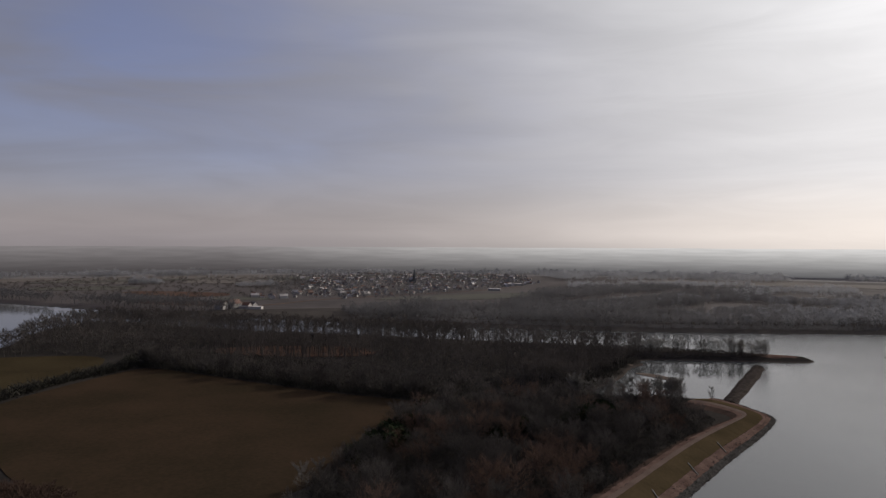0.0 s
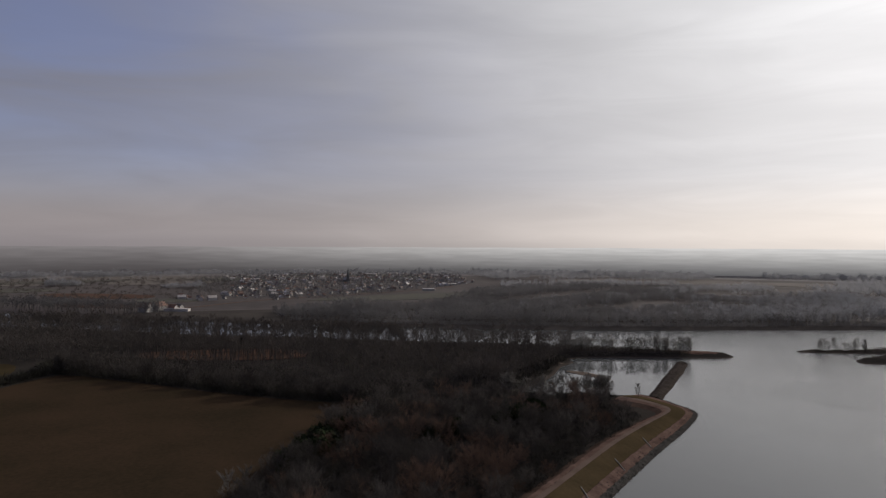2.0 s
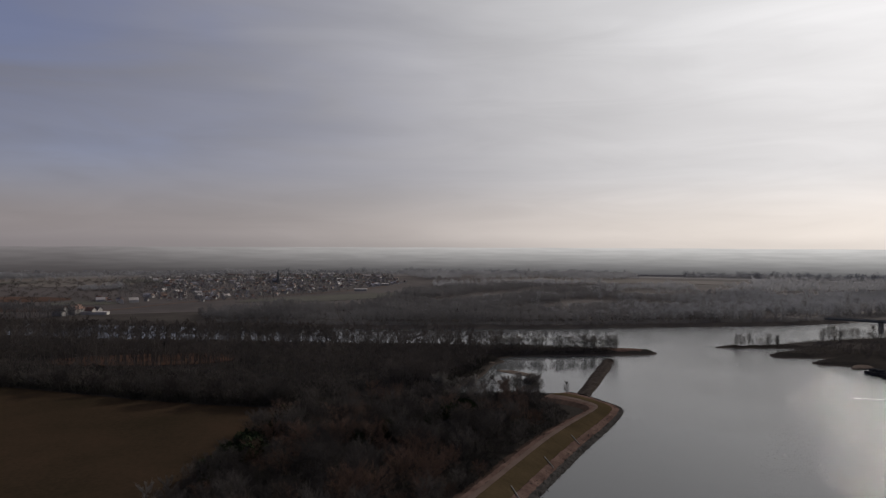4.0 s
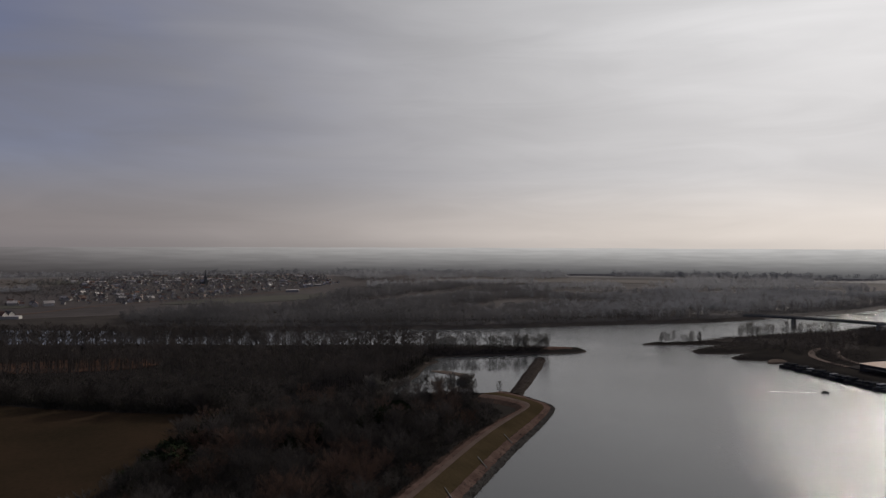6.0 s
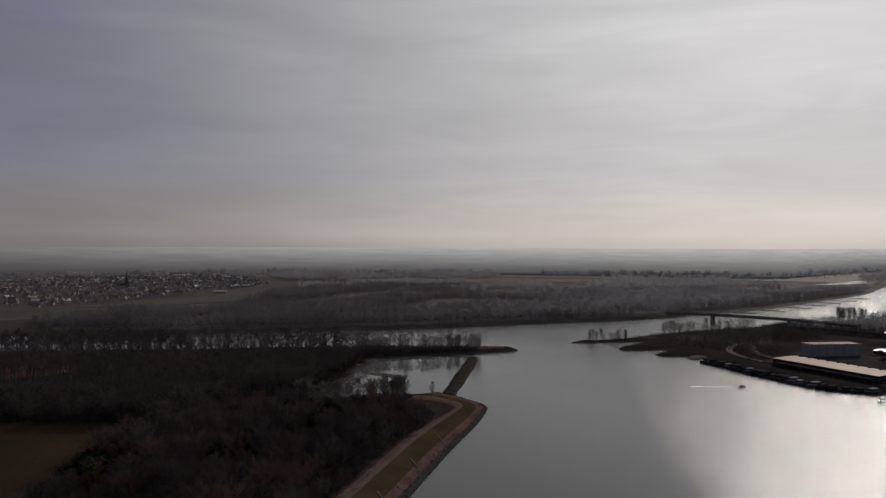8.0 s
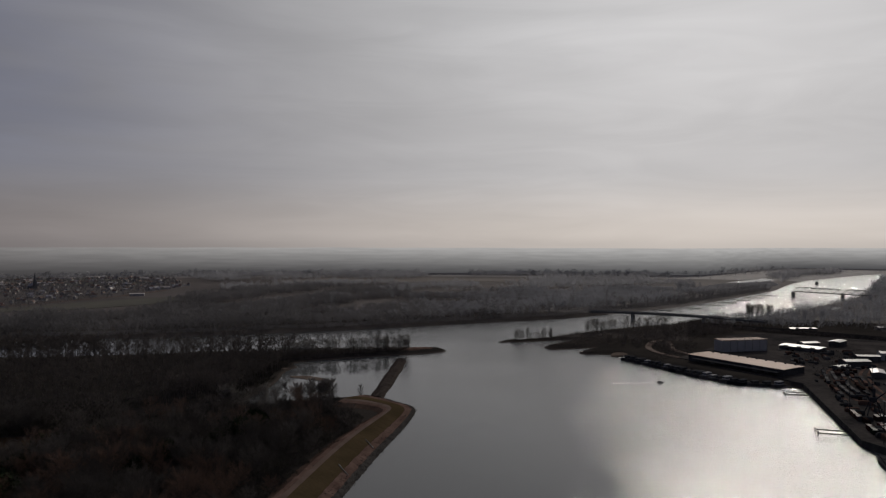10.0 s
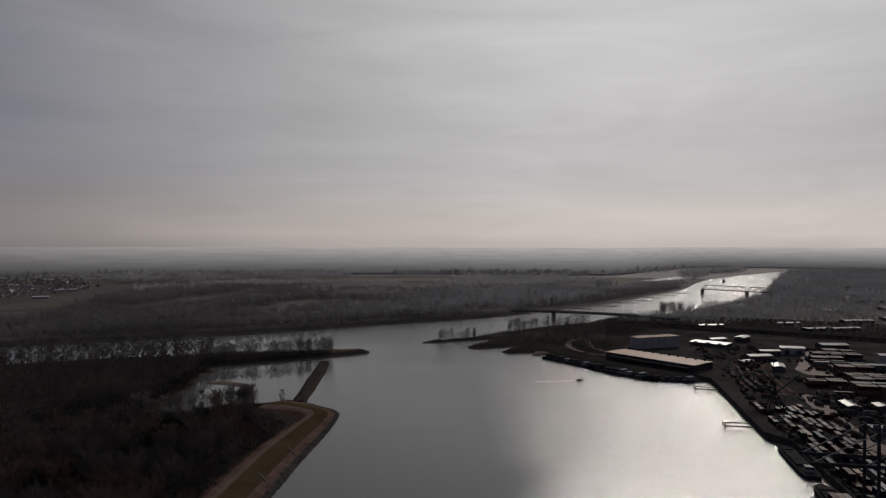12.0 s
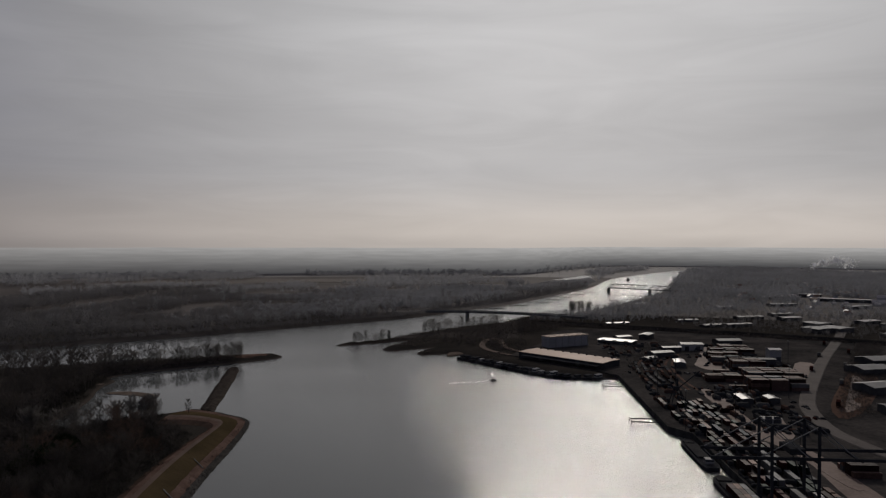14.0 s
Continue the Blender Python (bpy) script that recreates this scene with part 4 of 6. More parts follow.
# the long wood behind the field
WOOD_TALL = [joined(*bare_tree(s, h, 3.4, 7, 112, low=0.38, twig_len=0.14, twig_w=0.015, trunk_r=0.013)) for s, h in ((61, 17), (62, 15), (63, 19), (64, 16))]
LOW_WOOD = [joined(*bare_tree(s, h, 3.0, 7, 95, low=0.2, twig_len=0.2, twig_w=0.022)) for s, h in ((57, 8), (58, 9), (59, 7))]
SLENDER = [joined(*bare_tree(s, h, 2.2, 8, 90, low=0.5, twig_len=0.12, twig_w=0.012, trunk_r=0.022)) for s, h in ((65, 17), (66, 18))]
WOOD_FRONT = [(-250, 590), (-238, 536), (-215, 533), (-182, 513), (-83, 455), (-9, 424), (20, 442), (50, 470), (-10, 500), (-70, 540), (-150, 580), (-200, 600)]
WOOD_BACK = [(-290, 590), (-205, 604), (-150, 588), (-70, 545), (-10, 504), (50, 474), (84, 452), (86, 478), (94, 495), (116, 540), (145, 562), (165, 585), (178, 610), (215, 640), (178, 650), (120, 682), (43, 692), (-70, 735), (-181, 760), (-300, 812), (-400, 848), (-446, 850), (-452, 760), (-422, 670), (-412, 640), (-400, 600), (-330, 592)]
CLEARING = [(-215, 650), (-100, 660), (-55, 640), (-50, 590), (-95, 568), (-177, 590), (-215, 612)]
stand("riverside_wood", "long leafless poplar and willow wood between field and river", WOOD_TALL, scatter(WOOD_BACK, 8.9, 31, [CLEARING]), "wood", 32, (0.85, 1.25))
stand("riverside_wood", "tall slender bare trunks over rusty leaf litter", SLENDER, scatter(CLEARING, 6.2, 43), "wood", 44, (0.8, 1.05))
stand("riverside_wood", "low leafless wood along the field edge", LOW_WOOD, scatter(WOOD_FRONT, 7.0, 45), "wood", 46, (0.75, 1.2))
stand("riverside_wood", "tall leafless poplars on the river bank", WOOD_TALL, scatter([(-448, 850), (-400, 848), (-300, 812), (-181, 759), (-70, 735), (30, 695), (20, 670), (-70, 705), (-181, 730), (-300, 780), (-400, 815)], 7.2, 47), "wood", 48, (1.05, 1.4))
stand("undergrowth", "dense leafless brown undergrowth under the trees", THIN_SHRUBS, scatter(WOOD_BACK, 11.5, 33, [CLEARING]), "wood", 34, (0.6, 1.2), "shrubs")
stand("undergrowth", "dense leafless brown undergrowth under the trees", THIN_SHRUBS, scatter(WOOD_FRONT, 5.5, 49), "hedge", 50, (0.7, 1.4), "shrubs")
stand("spit_scrub", "dark low scrub on the narrow spit", SHRUBS, scatter([(165, 590), (210, 597), (272, 590), (285, 600), (275, 616), (223, 638), (184, 650), (160, 640)], 3.6, 51), "wood", 52, (0.5, 1.0), "shrubs")
HEDGE = [(-300, 380), (-276, 408), (-258, 485), (-240, 528), (-250, 535), (-264, 500), (-282, 425), (-320, 395)]
stand("hedgerow", "dark leafless hedge between two fields", SHRUBS, scatter(HEDGE, 3.2, 35), "hedge", 36, (0.8, 2.3), "hedge")
stand("wood_edge", "thicket along the edge of the wood", SHRUBS, scatter([(-262, 560), (-236, 532), (-182, 508), (-83, 450), (-9, 420), (15, 438), (-80, 470), (-180, 528), (-230, 556), (-262, 585)], 4.0, 37), "hedge", 38, (0.9, 1.9), "shrubs")
stand("riverside_wood", "tall leafless trees on the west shore of the inlet", WOOD_TALL, scatter([(50, 462), (84, 452), (98, 458), (104, 474), (122, 494), (137, 518), (148, 546), (158, 566), (142, 590), (100, 560), (66, 510)], 6.4, 55), "wood", 56, (0.85, 1.2))
stand("undergrowth", "dense leafless brown undergrowth on the shore of the inlet", THIN_SHRUBS, scatter([(76, 455), (98, 455), (105, 473), (122, 493), (137, 517), (148, 544), (158, 562), (168, 574), (150, 580), (120, 540), (90, 490)], 4.0, 59), "hedge", 60, (0.6, 1.3), "shrubs")
LEFT_WOOD = [(-480, 680), (-440, 625), (-395, 600), (-340, 588), (-420, 565), (-500, 520), (-640, 600), (-700, 840), (-560, 750)]
stand("riverside_wood", "leafless wood on the river bend", WOOD_TALL, scatter(LEFT_WOOD, 9, 39), "wood", 40, (0.8, 1.2))
stand("riverside_wood", "tall leafless trees screening the river bend", WOOD_TALL, scatter([(-452, 850), (-440, 800), (-452, 740), (-540, 740), (-700, 850), (-760, 960), (-640, 900), (-520, 850)], 8.5, 53), "wood", 54, (0.9, 1.3))
stand("field_thicket", "brown thicket at the corner of the field", SHRUBS, scatter([(-230, 262), (-185, 275), (-150, 266), (-125, 235), (-170, 200), (-240, 210)], 4, 41), "twigred", 42, (0.8, 1.5), "shrubs")

# woods across the river
CROWNS = [canopy(s, h, w, 68, 0.74) for s, h, w in ((71, 17, 5.0), (72, 15, 4.8), (73, 19, 5.2), (74, 14, 5.6), (75, 18, 4.4))]
FAR_CROWNS = [canopy(s, h, w, 48, 0.96) for s, h, w in ((76, 17, 5.6), (77, 15, 5.4), (78, 19, 5.8), (79, 14, 6.0))]


def open_woods(p, level=0.16, grain=140.0, start=1020.0):
    """Leaves out the glades of the woods away from the river."""
    keep = [math.hypot(x, y) < start or noise.noise((x / grain, y / grain, 9.0)) < level for x, y in p]
    return p[np.array(keep, bool)] if len(p) else p


MID_TREES = [joined(*bare_tree(s, h, 4.2, 7, 95, low=0.3, twig_len=0.15, twig_w=0.024)) for s, h in ((67, 16), (68, 18), (69, 14))]
FAR_A = [(-119, 890), (52, 838), (215, 806), (335, 794), (470, 788), (600, 778), (690, 795), (760, 815), (880, 828), (1030, 882), (1180, 935), (1390, 1012), (1560, 1110), (1450, 1190), (1200, 1150), (900, 1180), (700, 1230), (520, 1250), (360, 1180), (230, 1130), (100, 1090), (-60, 1060), (-150, 980)]
# woods left open so that pond and oxbow show from the camera
GAPS = [POND_VIEW, [(1150, 950), (1400, 1020), (1560, 1110), (1700, 1230), (1450, 1190), (1200, 1100)], [(850, 1500), (1050, 1450), (1170, 1650), (950, 1720)]]
fa = open_woods(scatter(FAR_A, 9.4, 81, GAPS))
front = edge_distance(fa, water_line) < 34
# further up the river and sunward, trees take a paler colour in place of haze
pale = np.degrees(np.arctan2(fa[:, 0], fa[:, 1])) > 30 + np.random.RandomState(86).normal(0, 7, len(fa))
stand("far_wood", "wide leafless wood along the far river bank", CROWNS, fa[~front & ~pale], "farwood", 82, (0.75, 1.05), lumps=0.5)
stand("far_wood", "leafless wood along the upper river, paled as by haze", CROWNS, fa[~front & pale], "townwood", 84, (0.75, 1.05), lumps=0.5)
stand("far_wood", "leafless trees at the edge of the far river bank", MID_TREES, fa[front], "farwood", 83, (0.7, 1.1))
bank_front = smooth_line([(p[0], p[1] + 7) for p in FAR_BANK[6:18]], 1)
bank_back = [(x, y + 34) for x, y in bank_front[::-1]]
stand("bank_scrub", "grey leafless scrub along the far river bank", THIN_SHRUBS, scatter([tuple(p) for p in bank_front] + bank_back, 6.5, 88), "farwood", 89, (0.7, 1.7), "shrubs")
for k, (poly, step) in enumerate((
    ([(-620, 1100), (-552, 1062), (-392, 990), (-300, 960), (-290, 1000), (-380, 1050), (-520, 1120)], 10),
    ([(-1000, 1300), (-743, 1155), (-640, 1110), (-660, 1150), (-800, 1230), (-960, 1350)], 10),
    ([(280, 1500), (480, 1560), (640, 1560), (760, 1620), (640, 1690), (480, 1690), (300, 1640)], 15),
    ([(330, 1830), (600, 1880), (800, 1780), (1000, 1850), (1050, 2000), (800, 2200), (500, 2250), (300, 2150)], 20),
    ([(560, 1300), (760, 1290), (1000, 1250), (1250, 1230), (1450, 1260), (1500, 1420), (1300, 1640), (1000, 1600), (780, 1480), (600, 1420)], 15),
    ([(1600, 1130), (1900, 1300), (2300, 1420), (2500, 1500), (2300, 1560), (1950, 1430), (1750, 1230)], 16),
    ([(1260, 1900), (1600, 1700), (1900, 1500), (2300, 1650), (2600, 1700), (2400, 2100), (2000, 2500), (1500, 2600)], 34),
    ([(110, 1110), (300, 1180), (520, 1270), (640, 1310), (640, 1430), (500, 1550), (330, 1490), (230, 1400), (150, 1270)], 14),
    ([(-1100, 1950), (-900, 2000), (-700, 2050), (-760, 2150), (-1100, 2100)], 16),
    ([(-760, 1640), (-690, 1660), (-660, 1620), (-740, 1600)], 9),
    ([(-480, 1560), (-400, 1590), (-380, 1560), (-460, 1530)], 9),
    ([(-1700, 1900), (-1300, 1700), (-1150, 1800), (-1500, 2100)], 16),
)):
    far = np.hypot(*np.mean(poly, axis=0)) > 1450
    if k < 2:
        stand("far_wood", "leafless riverside wood on the far bank", MID_TREES, scatter(poly, 8.5, 90 + k), "farwood", 120 + k, (0.8, 1.2))
        continue
    # tree colour steps paler with distance and to the right, as haze would
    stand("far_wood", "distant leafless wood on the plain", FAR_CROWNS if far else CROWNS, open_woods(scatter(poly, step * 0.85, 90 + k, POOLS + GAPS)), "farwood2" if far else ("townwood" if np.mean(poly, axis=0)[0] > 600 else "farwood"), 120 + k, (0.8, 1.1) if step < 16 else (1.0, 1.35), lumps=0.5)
for k in range(40):
    a, r = radians(rng.uniform(-36, 76)), rng.uniform(1950, 3000)
    cx, cy, w = math.sin(a) * r, math.cos(a) * r, rng.uniform(150, 420)
    t = a + rng.uniform(-0.15, 0.15)
    poly = [(cx + math.cos(t) * sx * w - math.sin(t) * sy * 28, cy - math.sin(t) * sx * w + math.cos(t) * sy * 28) for sx, sy in ((-1, -1), (1, -1), (1, 1), (-1, 1))]
    pts = scatter(poly, 26, 200 + k, GAPS)
    if len(pts) and (r < 2330 or a > radians(56)):
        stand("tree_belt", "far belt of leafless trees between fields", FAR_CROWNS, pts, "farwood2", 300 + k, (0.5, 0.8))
# closed ring of haze-paled trees, added to hide the foot of the haze backdrop
for k, (a0, a1) in enumerate(((-37, -14), (-14, 8), (8, 30), (30, 47))):
    arc = [radians(a0 + (a1 - a0) * i / 8) for i in range(9)]
    rim = [(math.sin(a) * 2190, math.cos(a) * 2190) for a in arc] + [(math.sin(a) * 2375, math.cos(a) * 2375) for a in arc[::-1]]
    stand("far_wood", "leafless trees paled as by haze, hiding the backdrop's foot", FAR_CROWNS, open_woods(scatter(rim, 17, 700 + k, GAPS), 0.3, 170.0), "farwood2", 710 + k, (0.7, 1.15), lumps=0.7)
stand("bank_scrub", "low scrub before the oxbow, paled as by haze", THIN_SHRUBS, scatter(GAPS[1], 8.5, 91, POOLS), "townwood", 92, (0.7, 1.5), "shrubs")
# scattered bushes on the meadows across the river
stand("meadow_bushes", "scattered dark bushes on the meadows", THIN_SHRUBS, scatter([(-1100, 1400), (-500, 1100), (-330, 1200), (-300, 1700), (-500, 2000), (-1000, 1900)], 30, 400), "wood", 401, (0.8, 2.2), "shrubs")
# right bank: trees between port, bridges and town
RIGHT_A = [(690, 590), (760, 655), (850, 640), (1033, 684), (1200, 732), (1431, 812), (1500, 850), (1500, 530), (1400, 500), (1050, 470), (900, 500), (780, 520)]
# kept free of trees so the pale hall shows from the camera
HALL_SITE = [(1270, 460), (1390, 540), (1450, 530), (1440, 370), (1300, 360)]
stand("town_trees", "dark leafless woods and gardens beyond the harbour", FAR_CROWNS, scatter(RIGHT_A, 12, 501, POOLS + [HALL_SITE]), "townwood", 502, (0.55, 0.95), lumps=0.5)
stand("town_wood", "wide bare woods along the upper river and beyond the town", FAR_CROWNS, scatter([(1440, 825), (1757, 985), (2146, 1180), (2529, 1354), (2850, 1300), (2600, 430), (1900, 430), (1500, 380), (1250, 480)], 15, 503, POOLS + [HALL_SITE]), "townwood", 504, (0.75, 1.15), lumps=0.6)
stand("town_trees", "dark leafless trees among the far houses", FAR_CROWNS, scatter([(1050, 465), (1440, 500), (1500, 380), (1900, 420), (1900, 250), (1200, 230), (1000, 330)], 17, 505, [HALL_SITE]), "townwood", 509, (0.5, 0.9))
stand("harbour_trees", "dark leafless trees behind the marina", CROWNS, scatter([(470, 540), (520, 560), (600, 600), (690, 600), (720, 560), (640, 520), (560, 540), (530, 500), (500, 455), (480, 455), (500, 500)], 9, 505), "wood", 506, (0.35, 0.75))
stand("embankment_trees", "shrubs on the railway embankment", THIN_SHRUBS, scatter([(690, 560), (720, 560), (760, 450), (800, 310), (830, 215), (815, 210), (785, 300), (740, 440)], 5, 507), "wood", 508, (0.8, 1.6), "shrubs")
stand("mole_scrub", "dark leafless scrub covering the harbour mole and banks", THIN_SHRUBS, scatter([(402, 617), (455, 608), (520, 625), (600, 636), (675, 630), (755, 665), (760, 560), (690, 540), (600, 530), (540, 548), (505, 540), (450, 545), (425, 560), (440, 580), (450, 590)], 4.6, 510, [BEACH]), "wood", 511, (0.25, 0.8), "shrubs")
stand("mole_scrub", "dark leafless scrub covering the harbour mole and banks", THIN_SHRUBS, scatter([(430, 515), (460, 492), (455, 450), (478, 455), (500, 500), (560, 545), (600, 530), (560, 490), (500, 445), (470, 440), (450, 440)], 6, 512, [BEACH]), "wood", 513, (0.4, 1.0), "shrubs")


# ---- the port ----
U = Vector((180, 173, 0)).normalized()
N = Vector((U.y, -U.x, 0))
Q0 = Vector((288, 142, 0))
YARD_Z = 3.6
QUAY_TURN = math.degrees(math.atan2(U.y, U.x))


def port(s, d, z=YARD_Z, turn=0.0):
    """Pose on the quay: s metres along it, d metres inland; x runs along the quay."""
    p = Q0 + U * s + N * d
    return pose(p.x, p.y, z, 0, 0, QUAY_TURN + turn)


def port_poly(pts):
    return [((Q0 + U * s + N * d).x, (Q0 + U * s + N * d).y) for s, d in pts]


thing("port_ground", "dark worn asphalt and gravel yard of the container port", "yard", kind="structure",
      data=bm_mesh("port_ground", prism([(468.5, 315), (376.5, 227), (360.5, 211), (357.5, 194.5), (295.5, 135), (207, 49.5), (67, -89), (200, -240), (700, 60), (840, 200), (800, 330), (740, 440), (690, 520), (640, 520), (560, 470), (478, 440), (470, 380), (472, 340)], -3.0, YARD_Z), M["yard"]))
thing("quay_wall", "dark sheet-pile quay wall", "wall", kind="structure",
      data=bm_mesh("quay_wall", prism(port_poly([(-330, 9.4), (86, 9.4), (100, -0.6), (250, -0.6), (250, -0.05), (100.3, -0.05), (86.3, 9.95), (-330, 9.95)]), -3.0, YARD_Z + 0.25), M["darkwall"]))


def flat(name, poly, material, label, category="road", z=YARD_Z + 0.04):
    bm = bmesh.new()
    f = bm.faces.new([bm.verts.new((x, y, z)) for x, y in smooth_line(poly, 1, True)])
    ext = bmesh.ops.extrude_face_region(bm, geom=[f])
    for v in ext["geom"]:
        if isinstance(v, bmesh.types.BMVert):
            v.co.z -= 0.3
    return thing(name, label, category, kind="structure", data=bm_mesh(name, bm, M[material]))


flat("service_road", port_poly([(206, 46), (88, 40), (50, 52), (-10, 44), (-60, 44), (-60, 60), (-5, 60), (60, 62), (90, 50), (204, 58)]), "paleyard", "pale reddish gravel road through the container yard")
flat("open_yard", port_poly([(296, 70), (330, 84), (412, 112), (405, 124), (330, 100), (292, 98), (262, 92)]), "paleyard", "pale open gravel yard", "yard")
flat("building_site", port_poly([(120, 105), (145, 132), (240, 195), (310, 214), (306, 206), (200, 140), (150, 112)]), "redsoil", "reddish bare earth of a building site", "yard", YARD_Z + 0.08)
for k, (nm, mt, lab, poly) in enumerate((
    ("open_yard", "paleyard", "pale pinkish gravel yard", [(585, 309), (630, 320), (578, 293), (564, 279), (545, 272), (545, 286)]),
    ("service_road", "paleyard", "pale pinkish gravel road past the stacks", [(469, 245), (457, 231), (437, 212), (420, 196), (414, 197), (425, 211), (450, 237)]),
    ("service_road", "paleyard", "pale pinkish gravel road past the stacks", [(366, 140), (360, 130), (346, 118), (331, 103), (326, 106), (337, 119), (344, 126)]),
    ("open_yard", "paleyard", "pale pinkish gravel yard", [(641, 248), (645, 233), (604, 220), (543, 205), (512, 200), (569, 220), (591, 232)]),
    ("open_yard", "paleyard", "pale pinkish gravel yard", [(434, 180), (411, 166), (388, 152), (379, 160), (407, 170)]),
    ("open_yard", "paleyard", "pale pinkish earth beside the street", [(613, 194), (587, 175), (566, 167), (531, 166), (509, 163), (503, 154), (468, 153), (488, 161), (547, 176), (594, 189)]),
)):
    flat(nm, poly, mt, lab, "yard", YARD_Z + 0.12 + 0.02 * k)
thing("street", "grey street curving past the port", "road", kind="structure", data=road_mesh("street", [(385, 100), (408, 134), (423, 149), (444, 163), (470, 177), (514, 192), (570, 208), (672, 236), (774, 260), (900, 292), (1200, 370)], 9, YARD_Z + 0.45, M["street"]))
thing("marina_road", "pale looping road behind the marina", "road", kind="structure", data=road_mesh("marina_road", [(478, 440), (484, 478), (505, 506), (540, 530), (552, 522), (530, 500), (505, 470), (500, 440)], 5, LAND_Z + 0.6, M["track"]))
EMB = smooth_line([(690, 590), (712, 556), (746, 453), (798, 310), (822, 215), (850, 60)], 2)
thing("railway_embankment", "long dark railway embankment", "embankment", kind="structure",
      data=raw_mesh("railway_embankment", *ribbon([np.c_[EMB + np.array((o, 0)), np.full(len(EMB), z)] for o, z in ((-9, 2.5), (-3, 7.5), (3, 7.5), (9, 2.5))]), M["floor"]))


def container_mesh(key, length=12.19):
    bm = box(-length / 2, length / 2, -1.22, 1.22, 0, 2.59)
    bmesh.ops.inset_individual(bm, faces=[f for f in bm.faces if f.normal.z > -0.5], thickness=0.14, depth=-0.06)
    me = bm_mesh("container", bm, M[key])
    # upward faces get the lighter, sunlit copy of the paint
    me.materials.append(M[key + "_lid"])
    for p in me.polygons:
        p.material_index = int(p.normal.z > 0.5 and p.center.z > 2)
    return me


PAINTS = ["c_red", "c_brown", "c_grey", "c_blue", "c_white", "c_orange", "c_tan", "c_green"]
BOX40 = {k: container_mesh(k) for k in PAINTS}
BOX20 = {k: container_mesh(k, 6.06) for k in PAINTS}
WORDS = {"c_red": "red", "c_brown": "rust-brown", "c_grey": "light grey", "c_blue": "dark blue", "c_white": "off-white", "c_orange": "orange", "c_tan": "faded tan", "c_green": "dark green"}
rng = random.Random(77)
boxes_made = [0]


def put_box(m, key, small, group):
    boxes_made[0] += 1
    thing("shipping_container", WORDS[key] + " steel shipping container stacked in the port yard", "container", group, at=m, data=(BOX20 if small else BOX40)[key])


NEAR_KEYS = ["c_red", "c_red", "c_red", "c_brown", "c_brown", "c_blue", "c_blue", "c_green", "c_green", "c_grey", "c_white", "c_orange", "c_tan"]
# rows near the quay, long side along it
spots = []
for first, last, lanes, heights in ((-62, 84, (14.0, 17.4, 20.8, 24.2, 31.5, 34.9, 38.3), (0, 0, 1, 1, 1, 2)),
                                    (86, 168, (6.0, 9.4, 16.0, 19.4, 22.8, 27.0, 30.4, 34.6, 38.0), (0, 0, 0, 1, 1))):
    for d in lanes:
        s = first + rng.uniform(0, 6)
        while s < last:
            long = rng.random() < 0.2
            step = 14.0 if long else rng.choice((7.2, 8.0))
            for k in range(rng.choice(heights)):
                spots.append((s + step / 2, d + rng.uniform(-0.12, 0.12), k, not long))
            s += step
spots.sort()
for n, (s, d, k, small) in enumerate(spots[:290]):
    put_box(port(s, d, YARD_Z + 0.01 + k * 2.6, rng.uniform(-0.8, 0.8)), rng.choice(NEAR_KEYS), small, "containers near the quay")
far_spots = [(s, d, k, 0.0, small) for s, d, k, small in spots[290:]]
# tall blocks further back, long side across the quay
for n, (s0, d0, ns, nd, high) in enumerate(((20, 66, 5, 1, 2), (-34, 64, 8, 2, 3), (281, 104, 7, 2, 3), (230, 98, 8, 3, 3), (203, 90, 6, 3, 3), (232, 68, 4, 2, 2), (205, 76, 3, 2, 1),
                                            (362, 112, 5, 3, 2), (340, 104, 4, 2, 2), (316, 98, 4, 2, 2), (258, 112, 4, 2, 2), (386, 128, 4, 2, 2), (268, 84, 3, 1, 1))):
    for i in range(ns):
        for j in range(nd):
            for k in range(high - (rng.random() < 0.2)):
                if n < 2 and boxes_made[0] < 330:
                    put_box(port(s0 + i * 2.55 + (i // 3) * 1.9, d0 + j * 13.6, YARD_Z + 0.01 + k * 2.6, 90), rng.choice(["c_tan", "c_tan", "c_brown", "c_red", "c_grey"]), False, "containers in the tall blocks")
                else:
                    far_spots.append((s0 + i * 2.55 + (i // 3) * 1.9, d0 + j * 13.6, k, 90.0, False))
SHADES = ["c_tan", "c_tan", "c_tan", "c_tan", "c_orange", "c_orange", "c_grey", "c_white", "c_brown", "c_red"]
vs, fs, ms, base = [], [], [], 0
for s, d, k, turn, small in far_spots:
    me = (BOX20 if small else BOX40)["c_red"]
    m = port(s, d, YARD_Z + 0.01 + k * 2.6, turn)
    vs += [m @ v.co for v in me.vertices]
    fs += [tuple(base + v for v in p.vertices) for p in me.polygons]
    c = rng.randrange(len(SHADES))
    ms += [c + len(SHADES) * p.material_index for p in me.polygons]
    base += len(me.vertices)
me = bpy.data.meshes.new("container_stacks")
me.from_pydata(vs, [], fs)
for key in SHADES:
    me.materials.append(M[key])
for key in SHADES:
    me.materials.append(M[key + "_lid"])
me.polygons.foreach_set("material_index", np.array(ms, np.int32))
thing("container_stacks", "stacks of faded tan and red containers at the back of the yard", "containers", kind="stuff", data=me)


